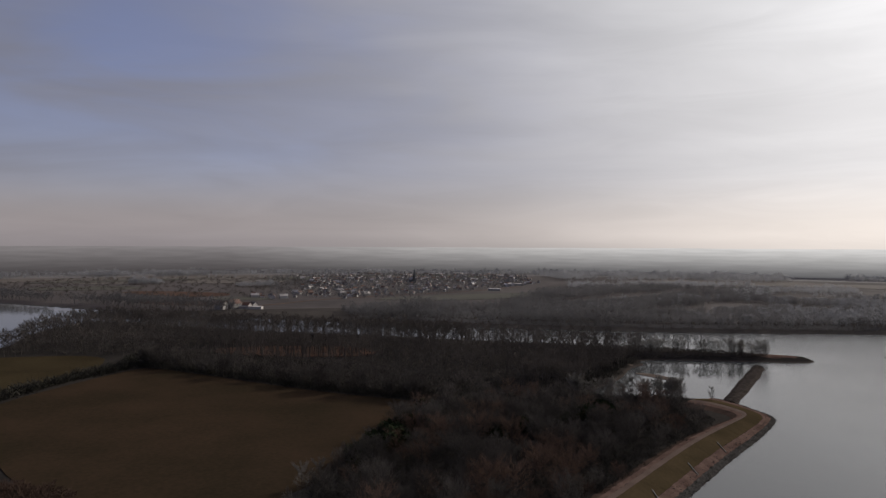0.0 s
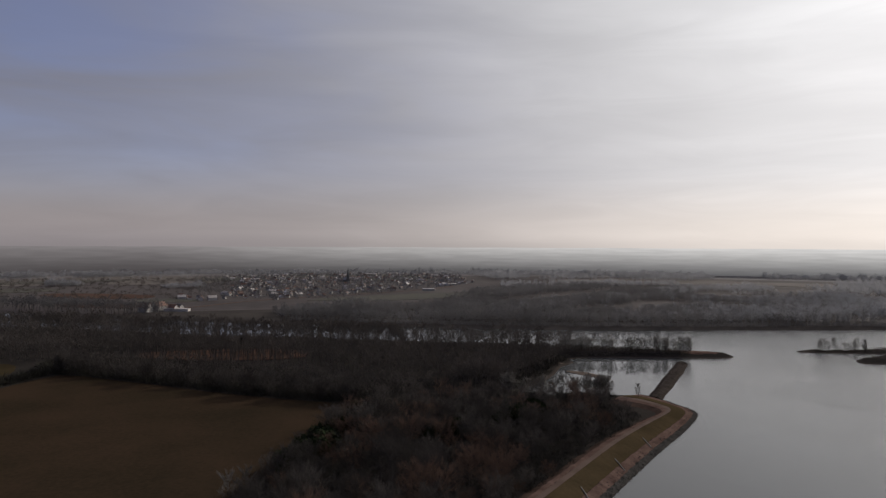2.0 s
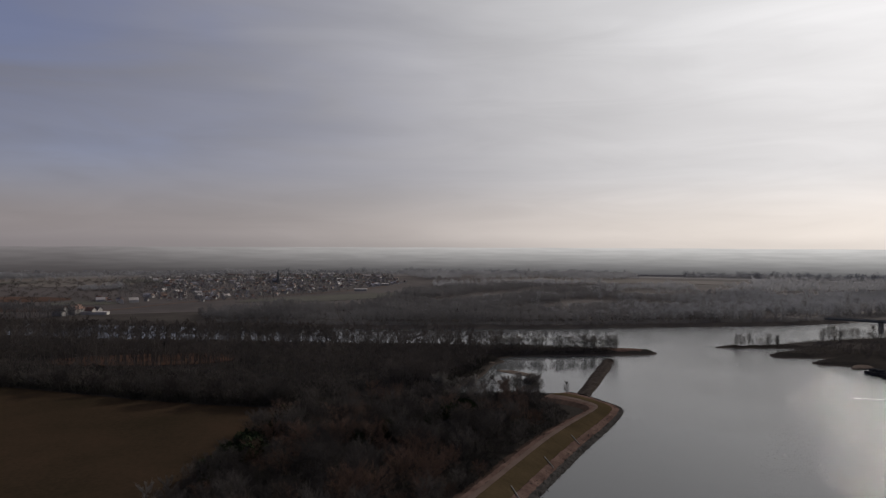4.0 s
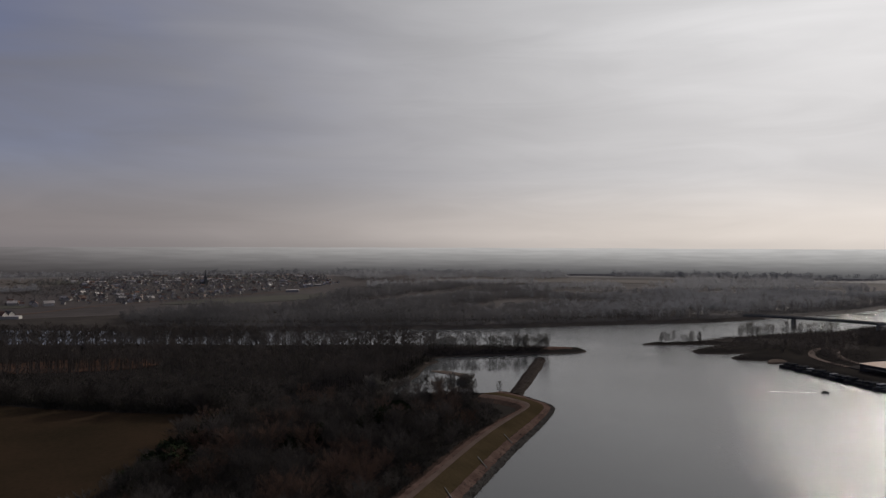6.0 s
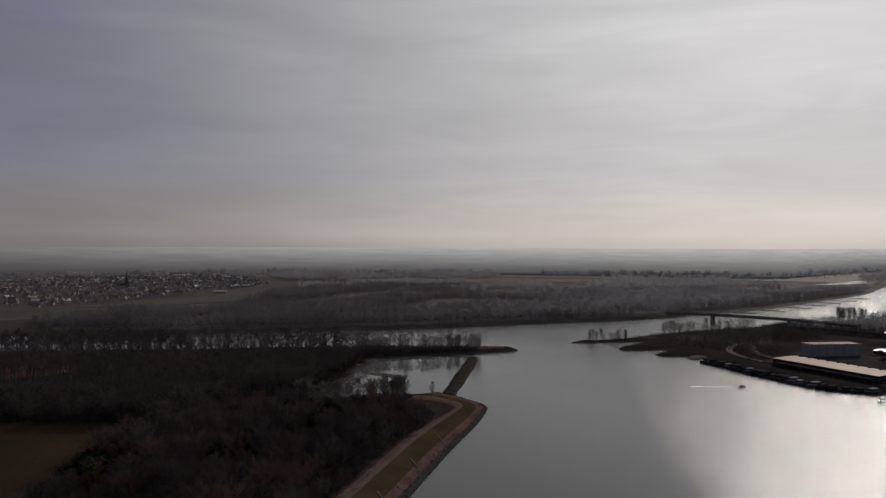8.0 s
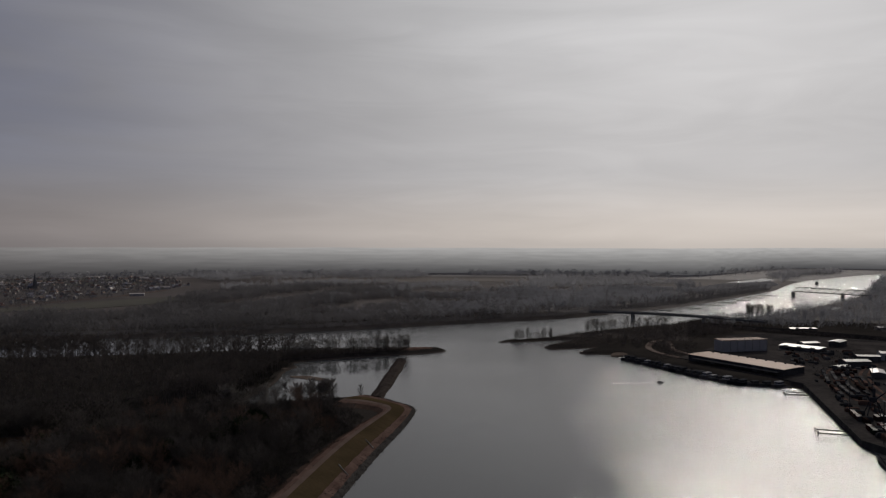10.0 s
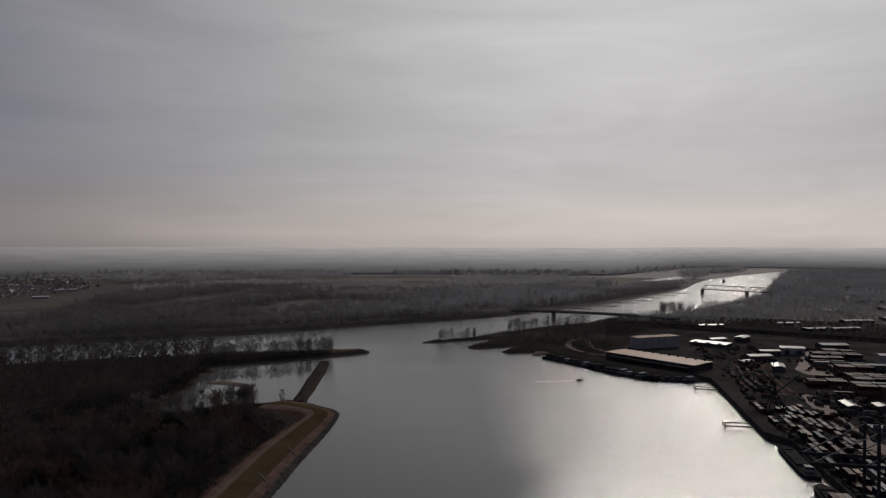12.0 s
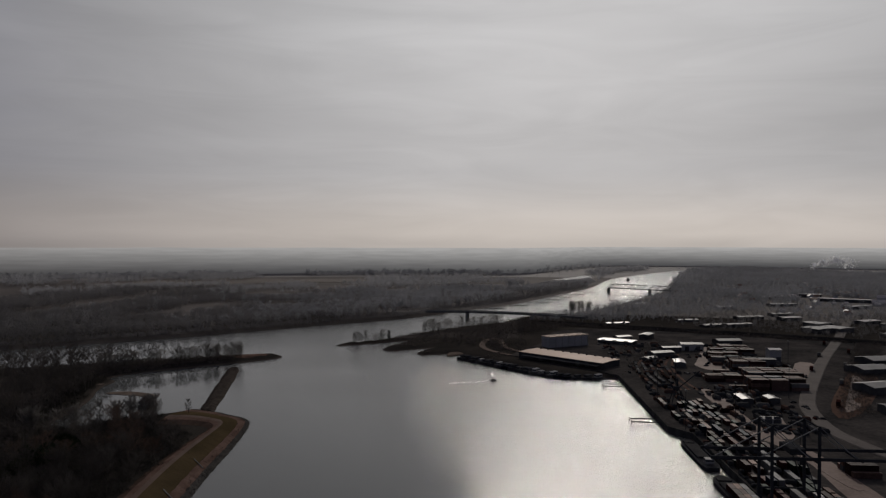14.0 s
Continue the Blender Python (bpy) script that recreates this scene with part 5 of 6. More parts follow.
def pitched(w, l, h, rise, wall_m, roof_m, name, label, category, at, group="", windows=0, over=0.5, doors=0):
    """A hall or house: wall shell with gables, roof with eaves, windows and gates as parts."""
    ob = thing(name, label, category, group, at=at)
    bm = bmesh.new()
    prof = [(-w / 2, -0.5), (w / 2, -0.5), (w / 2, h), (0, h + rise), (-w / 2, h)]
    a = [bm.verts.new((x, -l / 2, z)) for x, z in prof]
    b = [bm.verts.new((x, l / 2, z)) for x, z in prof]
    for k in range(5):
        bm.faces.new((a[k], a[(k + 1) % 5], b[(k + 1) % 5], b[k]))
    bm.faces.new(a[::-1]), bm.faces.new(b)
    part("wall", bm, M[wall_m], ob)
    bm = bmesh.new()
    t, ex = 0.25, over
    sl = rise / (w / 2)
    prof = [(-w / 2 - ex, h - ex * sl + 0.02), (0, h + rise + 0.02), (w / 2 + ex, h - ex * sl + 0.02), (w / 2 + ex, h - ex * sl + t), (0, h + rise + t), (-w / 2 - ex, h - ex * sl + t)]
    a = [bm.verts.new((x, -l / 2 - ex, z)) for x, z in prof]
    b = [bm.verts.new((x, l / 2 + ex, z)) for x, z in prof]
    for k in range(6):
        bm.faces.new((a[k], a[(k + 1) % 6], b[(k + 1) % 6], b[k]))
    for r in (a, b):
        bm.faces.new((r[0], r[1], r[4], r[5])), bm.faces.new((r[1], r[2], r[3], r[4]))
    part("roof", bm, M[roof_m], ob)
    for k in range(windows):
        y = -l / 2 + (k + 0.5) * l / windows
        for sx in (-1, 1):
            part("window", box(*sorted((sx * (w / 2 - 0.05), sx * (w / 2 + 0.05))), y - 0.06 * l / windows - 0.4, y + 0.06 * l / windows + 0.4, h * 0.45, h * 0.75), M["glass"], ob)
    for k in range(doors):
        y = -l / 2 + (k + 0.5) * l / doors
        part("gate", box(-w / 2 - 0.08, -w / 2 + 0.02, y - 2, y + 2, 0, 4.2), M["walldark"], ob)
    return ob


# long quay hall with a tan roof
warehouse = pitched(28, 87, 5.2, 0.25, "walldark", "rooftan", "quay_warehouse", "long dark warehouse with a wide tan sheet roof by the marina", "warehouse", pose(491.5, 384, LAND_Z + 0.4, 0, 0, 3.5), doors=9)
for k in range(10):
    part("roof_vent", box(11.6, 13.0, -38 + k * 8.4, -36.6 + k * 8.4, 5.2, 6.2, 0.1), M["walldark"], warehouse)
part("loading_canopy", box(-19.5, -14.1, -41, 36, 3.0, 3.3), M["walldark"], warehouse, "dark loading canopy")
# tall grey store
ob = thing("tall_store", "tall grey metal-clad store building with ribbed walls", "building", at=pose(562.5, 442, LAND_Z + 0.5, 0, 0, -16))
part("wall", box(-24, 24, -6.5, 6.5, -0.5, 10.7), M["wallgrey"], ob)
part("roof", box(-24.3, 24.3, -6.8, 6.8, 10.7, 11.2), M["rooftan"], ob)
for k in range(11):
    part("roof_ridge", box(-22.6 + k * 4.5, -22.3 + k * 4.5, -6.6, 6.6, 11.2, 11.45), M["walldark"], ob)
for k in range(7):
    part("pilaster", box(-23.9 + k * 7.9, -23.4 + k * 7.9, -6.75, -6.52, 0, 10.6), M["concrete"], ob)
pitched(18, 36, 3.2, 0.4, "walldark", "roofpale", "storage_hall", "storage hall with a bright pale sheet roof", "warehouse", pose(619, 417, YARD_Z, 0, 0, 14.5), doors=3)
for s, d, w, l, h, turn, wm, rm in ((168, 66, 10, 22, 4, 90, "walldark", "roofgrey"), (168, 84, 10, 14, 4, 90, "walldark", "roofgrey"), (114, 62, 8, 14, 3.5, 0, "wallgrey", "roofgrey"),
                                    (345, 55, 16, 30, 6, 20, "walldark", "roofgrey"), (376, 72, 12, 26, 6, 10, "walldark", "roofgrey"), (300, 60, 12, 26, 5, 80, "walldark", "roofpale"),
                                    (390, 95, 18, 30, 8, 0, "wallgrey", "roofgrey"), (322, 40, 9, 18, 4, 40, "walldark", "roofgrey"), (420, 140, 20, 36, 8, 10, "walldark", "roofgrey"),
                                    (280, 205, 30, 40, 6, 15, "walldark", "roofgrey"), (205, 172, 26, 40, 7, 20, "walldark", "roofgrey"), (320, 235, 30, 44, 7, 15, "walldark", "roofgrey"),
                                    (240, 215, 24, 30, 6, 15, "walldark", "roofgrey"), (330, 150, 14, 14, 14, 0, "wallgrey", "roofpale"), (300, 132, 12, 18, 9, 0, "walldark", "roofgrey"),
                                    (140, 150, 20, 30, 6, 0, "walldark", "roofgrey"), (75, 118, 16, 22, 5, 20, "wallgrey", "roofpale"), (470, 70, 14, 30, 6, 60, "walldark", "roofgrey"), (450, 40, 14, 26, 6, 30, "walldark", "roofgrey")):
    pitched(w * 0.7, l * 0.7, h * 0.75, w * 0.06, wm, rm, "port_shed", "low dark shed with a grey sheet roof in the port", "shed", port(s, d, YARD_Z, turn), "port sheds", doors=2)
# trading estate beyond the railway
for x, y, w, l, h, turn, rm in ((863, 470, 10, 36, 4, 62, "roofpale"), (838, 420, 12, 44, 4, 66, "roofgrey"), (862, 400, 10, 46, 5, 66, "roofpale"), (985, 385, 16, 36, 6, 60, "roofpale"), (880, 312, 30, 30, 7, -20, "roofgrey"),
                                (905, 300, 26, 34, 7, -20, "roofgrey"), (930, 330, 24, 30, 8, -20, "roofgrey"), (960, 430, 14, 50, 5, 60, "roofgrey"), (1030, 415, 14, 40, 6, 60, "roofgrey"), (1000, 262, 22, 40, 6, 60, "roofgrey"),
                                (1020, 300, 16, 40, 6, 70, "roofpale"), (1080, 520, 12, 40, 5, 60, "roofpale"), (760, 512, 10, 40, 4, 65, "roofgrey"), (1200, 480, 16, 60, 6, 60, "roofgrey"), (1250, 380, 20, 60, 6, 70, "roofgrey"),
                                (900, 235, 20, 40, 5, 60, "roofgrey"), (1350, 560, 20, 60, 6, 60, "roofgrey"), (1370, 440, 16, 130, 8, 18, "roofpale"), (1440, 520, 12, 50, 9, 20, "roofpale")):
    pitched(w * 0.92, l * 0.8, h * 0.7, 0.7, "walldark", rm, "works_hall", "low works hall with a sheet roof beyond the railway", "warehouse", pose(x, y, LAND_Z, 0, 0, turn), "works halls", doors=2)
stand("estate_trees", "dark leafless trees round the works halls", CROWNS, scatter([(840, 500), (1040, 470), (1150, 250), (1000, 200), (860, 180), (835, 300), (800, 420)], 13, 520), "farwood", 521, (0.3, 0.6))
stand("street_hedge", "dark scrub along the street", THIN_SHRUBS, scatter([(452, 150), (500, 168), (560, 184), (680, 216), (840, 258), (845, 240), (690, 190), (600, 165), (530, 160), (480, 140)], 4.2, 522), "wood", 523, (0.5, 1.1), "hedge")
stand("yard_scrub", "dark scrub and spoil at the edge of the port", THIN_SHRUBS, scatter(port_poly([(250, 2), (330, 20), (420, 30), (470, 60), (440, 90), (400, 60), (300, 36)]), 6.5, 524), "wood", 525, (0.35, 0.9), "shrubs")

# gantry crane on the quay
crane = thing("gantry_crane", "large dark steel container gantry crane over the quay", "crane", at=port(-13.5, 3.5, YARD_Z))
for sx in (-6.5, 6.5):
    part("girder", bar((sx, 18, 20), (sx, -62, 20), 0.8, 1.2), M["steel"], crane)
    for y in (-5.5, -23.5):
        part("leg", bar((sx, y, 0), (sx, y, 33), 0.95, 0.95), M["steel"], crane)
        part("bogie", box(sx - 2.2, sx + 2.2, y - 0.6, y + 0.6, 0, 1.4, 0.15), M["steel"], crane)
        part("stay", bar((sx, y, 32.8), (sx, y + 22, 20.6), 0.32), M["concrete"], crane, "pale steel stay")
        part("stay", bar((sx, y, 32.8), (sx, y - 14, 20.6), 0.32), M["concrete"], crane, "pale steel stay")
    part("sill_beam", bar((sx, -5.5, 4), (sx, -23.5, 4), 0.6, 0.8), M["steel"], crane)
    part("brace", bar((sx, -23.5, 4.5), (sx, -18.5, 19), 0.35), M["steel"], crane)
for y in (-5.5, -23.5):
    part("cross_beam", bar((-6.5, y, 18.4), (6.5, y, 18.4), 0.6, 0.9), M["steel"], crane)
    part("cross_beam", bar((-6.5, y, 32.5), (6.5, y, 32.5), 0.4, 0.5), M["steel"], crane)
for y in (17, -40, -61):
    part("cross_beam", bar((-6.5, y, 19.4), (6.5, y, 19.4), 0.6, 0.8), M["steel"], crane)
trolley = part("trolley", box(-5.5, 5.5, -19, -13, 21.2, 23.6, 0.2), M["steel"], crane)
part("operator_cab", box(-2, 0.5, -20.5, -18, 16.2, 18.7, 0.15), M["glass"], trolley)
# smaller portal crane further along
crane = thing("portal_crane", "slender dark portal crane on the quay", "crane", at=port(150, 18, YARD_Z))
for sx, y in ((-4, -5), (4, -5), (-4, 5), (4, 5)):
    part("leg", bar((sx, y, 0), (sx * 0.4, y * 0.4, 10), 0.45), M["steel"], crane)
part("tower", bar((0, 0, 9.8), (0, 0, 18), 1.1, 1.1), M["steel"], crane)
part("machine_house", box(-1.6, 1.6, -1.2, 2.4, 10.5, 13, 0.2), M["steel"], crane)
part("jib", bar((0, -1, 12), (4, -15, 22), 0.5, 0.6), M["steel"], crane)


def barge(label, at, length, width, cargo):
    ob = thing("cargo_barge", label, "barge", "moored barges", at=at)
    bm = bmesh.new()
    sec = [(-length / 2, 0.75), (-length / 2 + 4, 1.0), (length / 2 - 9, 1.0), (length / 2 - 3, 0.7), (length / 2, 0.15)]
    lo = [[bm.verts.new((x, sy * width / 2 * f * 0.95, -1.0)) for sy in (-1, 1)] for x, f in sec]
    hi = [[bm.verts.new((x, sy * width / 2 * f, 1.9)) for sy in (-1, 1)] for x, f in sec]
    for a in range(4):
        for sgn in (0, 1):
            bm.faces.new((lo[a][sgn], lo[a + 1][sgn], hi[a + 1][sgn], hi[a][sgn]))
        bm.faces.new((hi[a][0], hi[a + 1][0], hi[a + 1][1], hi[a][1]))
    bm.faces.new((lo[0][0], lo[0][1], hi[0][1], hi[0][0])), bm.faces.new((lo[4][0], lo[4][1], hi[4][1], hi[4][0]))
    part("hull", bm, M["steel"], ob)
    part("hatch_coaming", box(-length / 2 + 14, length / 2 - 12, -width / 2 + 1.2, width / 2 - 1.2, 1.9, 2.9), M["walldark"], ob)
    house = part("wheelhouse", box(-length / 2 + 5, -length / 2 + 9, -width / 2 + 2.4, width / 2 - 2.4, 1.9, 4.3, 0.2), M["c_white_lid"], ob, "white wheelhouse")
    part("window_band", box(-length / 2 + 4.95, -length / 2 + 9.05, -width / 2 + 2.35, width / 2 - 2.35, 3.2, 3.9), M["glass"], house)
    part("railing", box(length / 2 - 9, length / 2 - 5, -width / 2 + 2, width / 2 - 2, 1.9, 2.6), M["c_grey"], ob)
    if cargo:
        for i in range(int((length - 30) / 6.3)):
            for j in range(3):
                m = at @ pose(-length / 2 + 18 + i * 6.3, -2.6 + j * 2.6, 2.92)
                thing("shipping_container", WORDS[k2 := rng.choice(["c_red", "c_orange", "c_white", "c_brown", "c_grey"])] + " steel shipping container loaded on a barge", "container", "containers on the barge", at=m, data=BOX20[k2])
    return ob


barge("dark inland barge with white wheelhouse moored at the quay", port(58, 3.8, 0, 0), 48, 8.6, False)
barge("dark inland barge loaded with coloured containers", port(-16, 3.0, 0, 0), 80, 10, True)
for s in (224, 122):
    # floating boom frames off the quay
    ob = thing("mooring_frame", "thin dark steel mooring frame standing off the quay", "jetty", "mooring frames", at=port(s, 0, 0))
    for y in (-4, 4):
        part("beam", bar((y, -0.5, 1.4), (y, 17, 1.4), 0.6, 0.6), M["steel"], ob)
        part("pile", bar((y, 17, -2.5), (y, 17, 2.4), 0.6, 0.6, 6), M["steel"], ob)
    part("beam", bar((-4, 17, 1.4), (4, 17, 1.4), 0.6, 0.6), M["steel"], ob)

# tracks, wagons and timber by the end of the basin
for k in range(6):
    thing("rail_track", "pair of rails between port sheds", "track", "port tracks", data=road_mesh("rail_track", [tuple((Q0 + U * 200 + N * (16 + k * 6))[:2]), tuple((Q0 + U * 245 + N * (15 + k * 6))[:2]), tuple((Q0 + U * 300 + N * (22 + k * 6))[:2]), tuple((Q0 + U * 360 + N * (50 + k * 5))[:2])], 2.0, YARD_Z + 0.1, M["gravel"]))
for k in range(40):
    row, s = k % 5, 214 + (k // 5) * 11.5
    if rng.random() < 0.8:
        m = port(s, 15.5 + row * 6 + max(0, s - 245) * 0.13, YARD_Z + 0.2, -2 if s < 245 else -8)
        ob = thing("flat_wagon", "long flat railway wagon with a pale load", "wagon", "wagons in the sidings", at=m)
        part("load", box(-5, 5, -1.1, 1.1, 1.0, rng.uniform(1.3, 2.4)), M[rng.choice(["c_white", "c_grey", "c_tan", "c_brown", "walldark"])], ob)
        part("deck", box(-5.4, 5.4, -1.3, 1.3, 0.6, 1.0), M["steel"], ob)
        for x in (-3.8, 3.8):
            part("bogie", box(x - 1.1, x + 1.1, -0.9, 0.9, 0, 0.6), M["rubber"], ob)


# lorries and cars
def lorry(key, at, group):
    ob = thing("lorry", "parked lorry with a %s box body" % WORDS[key], "lorry", group, at=at)
    part("box_body", box(-5, 2.6, -1.25, 1.25, 1.0, 3.8, 0.06), M[key], ob)
    cabp = part("cab", box(3.0, 5.2, -1.2, 1.2, 0.6, 3.3, 0.2), M["white"], ob)
    part("windscreen", box(5.15, 5.23, -1.0, 1.0, 1.9, 2.9), M["glass"], cabp)
    for x in (-4, -2.6, 3.8):
        for y in (-1.05, 1.05):
            part("wheel", bar((x, y - 0.15, 0.5), (x, y + 0.15, 0.5), 1.0, 1.0, 8), M["rubber"], ob)


for k in range(16):
    f = 0.12 + 0.05 * k
    x, y = 437 + (840 - 437) * f, 160 + (274 - 160) * f
    if k % 2 == 0:
        lorry(rng.choice(["c_white", "c_grey", "c_red"]), pose(x + rng.uniform(-2, 2), y + 14 * (1 if k % 4 else -0.7), YARD_Z + 0.1, 0, 0, 16), "lorries by the street")


def car_parts(key):
    ob = thing("car", "parked %s car on the port yard" % WORDS[key], "car", "parked cars", at=port(*car_at(), turn=rng.choice([0, 90]) + rng.uniform(-4, 4)))
    bm = box(-2.1, 2.1, -0.85, 0.85, 0.3, 0.85, 0.12)
    add_box(bm, -1.4, 0.9, -0.75, 0.75, 0.84, 1.42, 0.2)
    part("body", bm, M[key], ob)
    for x in (-1.3, 1.3):
        for y in (-0.8, 0.8):
            part("wheel", bar((x, y - 0.1, 0.32), (x, y + 0.1, 0.32), 0.64, 0.64, 8), M["rubber"], ob)
    return ob


def car_at():
    s = rng.choice([rng.uniform(95, 200), rng.uniform(285, 400)])
    return s, (rng.uniform(62, 100) if s < 250 else rng.uniform(62, 120)) , YARD_Z + 0.05


for k in range(40):
    car_parts(rng.choice(["c_white", "c_grey", "c_blue", "c_red", "c_grey"]))

# light masts of the yard
for s, d in ((160, 8), (95, 8), (200, 30), (120, 44), (40, 46), (180, 100), (250, 82), (300, 150)):
    ob = thing("light_mast", "tall slim yard light mast", "lamp", "yard light masts", at=port(s, d, YARD_Z))
    part("pole", bar((0, 0, 0), (0, 0, 22), 0.35, 0.35, 6), M["steel"], ob)
    part("lamp_head", box(-1.4, 1.4, -0.3, 0.3, 21.8, 22.3), M["concrete"], ob)

# marina: floating pontoons and boats
for k, (x0, y0, x1, y1) in enumerate(((451, 470, 449, 446), (449, 440, 448, 410), (449, 405, 448, 372), (449, 366, 452, 335), (456, 330, 464, 322))):
    ob = thing("pontoon", "dark floating marina pontoon along the shore", "pontoon", "marina pontoons")
    part("deck", bar((x0, y0, 0.5), (x1, y1, 0.5), 3.0, 0.7), M["walldark"], ob)
    for f in (0.1, 0.9):
        x, y = x0 + (x1 - x0) * f, y0 + (y1 - y0) * f
        part("pile", bar((x + 2, y, -2.5), (x + 2, y, 3.0), 0.4, 0.4, 6), M["steel"], ob)


def motor_boat(at, hull, label, size=1.0, group="marina boats"):
    ob = thing("motor_boat", label, "boat", group, at=at @ Matrix.Scale(size, 4))
    bm = bmesh.new()
    sec = [(-4, 1.2), (-1, 1.45), (2, 1.15), (4.4, 0.08)]
    lo = [[bm.verts.new((x, s * w * 0.75, -0.4)) for s in (-1, 1)] for x, w in sec]
    hi = [[bm.verts.new((x, s * w, 1.0 + 0.08 * x)) for s in (-1, 1)] for x, w in sec]
    for a in range(3):
        for s in (0, 1):
            bm.faces.new((lo[a][s], lo[a + 1][s], hi[a + 1][s], hi[a][s]))
        bm.faces.new((hi[a][0], hi[a + 1][0], hi[a + 1][1], hi[a][1]))
    bm.faces.new((lo[0][0], lo[0][1], hi[0][1], hi[0][0])), bm.faces.new((lo[3][0], lo[3][1], hi[3][1], hi[3][0]))
    part("hull", bm, M[hull], ob)
    c = part("cabin", box(-2.2, 1.4, -1.0, 1.0, 0.9, 2.3, 0.2), M["walldark" if hull != "walldark" else "wallgrey"], ob)
    part("window_band", box(-1.9, 1.44, -1.02, 1.02, 1.5, 2.0), M["glass"], c)


for k in range(24):
    f = k / 23
    y = 468 - f * 140
    x = 441 + 6 * math.cos(f * 5) * 0.4 + (14 * max(0, f - 0.86) * 8 if f > 0.86 else 0)
    motor_boat(pose(x, y, 0, 0, 0, 180 + rng.uniform(-8, 8)), rng.choice(["steel", "steel", "walldark", "c_blue"]), "moored dark motor boat lying at the marina pontoon", rng.uniform(1.5, 2.1))
motor_boat(pose(392, 380, 0, 0, 0, -25), "steel", "small dark motor boat out on the bright water", 0.6, "")
# pale broken water behind the boat
V, F = ribbon([[(388 - k * 6 + 0.15 * k, 382 + k * 2.6 + o * (0.14 + 0.03 * k), 0.02) for k in range(6)] for o in (-1, 1)])
thing("boat_wake", "thin pale wake trailing the small boat", "water", kind="structure", data=raw_mesh("boat_wake", V, F, M["white"]))
# steam plume of a far works
r2 = np.random.RandomState(3)
V, F = [], []
for k in range(44):
    f = k / 43
    c = np.array((2860 + f * 60, 1010 - f * 115, 24 + 20 * math.sin(f * 2.6))) + r2.normal(0, 1, 3) * (9, 9, 6)
    for j in range(26):
        p = c + r2.normal(0, 1, 3) * (4.5 + 4 * f)
        V += [p + r2.normal(0, 2.6, 3) for _ in range(3)]
        F.append((len(V) - 3, len(V) - 2, len(V) - 1))
thing("steam_plume", "small white steam plume over distant works", "steam", kind="stuff", data=raw_mesh("steam_plume", V, F, M["steam"]))

# small goods, vehicles and pallets all over the yard
r3 = random.Random(31)
vs, fs, ms = [], [], []
for k in range(620):
    s, d = r3.choice([(r3.uniform(250, 430), r3.uniform(8, 70)), (r3.uniform(90, 210), r3.uniform(42, 84)), (r3.uniform(250, 420), r3.uniform(90, 150)), (r3.uniform(-60, 210), r3.uniform(11, 13) if k % 2 else r3.uniform(24, 29))])
    m = port(s, d, YARD_Z, r3.choice([0, 0, 90]) + r3.uniform(-9, 9))
    a, b2, h = r3.choice([(4.2, 1.8, 1.4), (2.5, 2.4, 2.2), (1.2, 1.2, 1.0), (8, 2.4, 2.6), (6, 2.5, 1.2)])
    b0 = len(vs)
    vs += [m @ Vector((x * a / 2, y * b2 / 2, z)) for z, f in ((-0.1, 1.0), (h * 0.6, 1.0), (h, 0.8)) for x, y in ((-f, -f), (f, -f), (f, f), (-f, f))]
    for t in (0, 4):
        fs += [(b0 + t + i, b0 + t + (i + 1) % 4, b0 + t + 4 + (i + 1) % 4, b0 + t + 4 + i) for i in range(4)]
    fs.append((b0 + 8, b0 + 9, b0 + 10, b0 + 11))
    ms += [r3.randrange(6)] * 9
me = bpy.data.meshes.new("yard_goods")
me.from_pydata(vs, [], fs)
for key in ("c_white", "c_grey", "walldark", "steel", "c_tan", "c_brown"):
    me.materials.append(M[key])
me.polygons.foreach_set("material_index", np.array(ms, np.int32))
thing("yard_goods", "pallets, parked vehicles and small goods strewn over the yard", "goods", kind="stuff", data=me)


# ---- bridges ----
def road_bridge():
    ob = thing("road_bridge", "long grey girder road bridge over the river", "bridge")
    line = smooth_line([(641, 749), (646, 742), (656, 729), (677, 703), (707, 655), (725, 616), (737, 583), (748, 550)], 2)
    zs = 10.2 + 1.2 * np.sin(np.linspace(0.35, math.pi - 0.2, len(line)))
    d = np.gradient(line, axis=0)
    d /= np.linalg.norm(d, axis=1)[:, None]
    nrm = np.stack([-d[:, 1], d[:, 0]], 1)
    rows = [np.c_[line + nrm * o, zs + c] for o, c in ((-6, -1.8), (-6.5, 0), (-6.5, 0.9), (-6.2, 0.9), (-6.2, 0.1), (6.2, 0.1), (6.2, 0.9), (6.5, 0.9), (6.5, 0), (6, -1.8), (-6, -1.8))]
    V, F = ribbon(rows)
    part("deck", raw_mesh("deck", V, F, M["bridge"]), None, ob)
    for p in ((677, 703), (722, 622)):
        for o in (-4, 4):
            part("pier", bar((p[0] + o * 0.87, p[1] + o * 0.45, -2.5), (p[0] + o * 0.87, p[1] + o * 0.45, 9.6), 3.2, 3.2, 8), M["concrete"], ob)


road_bridge()


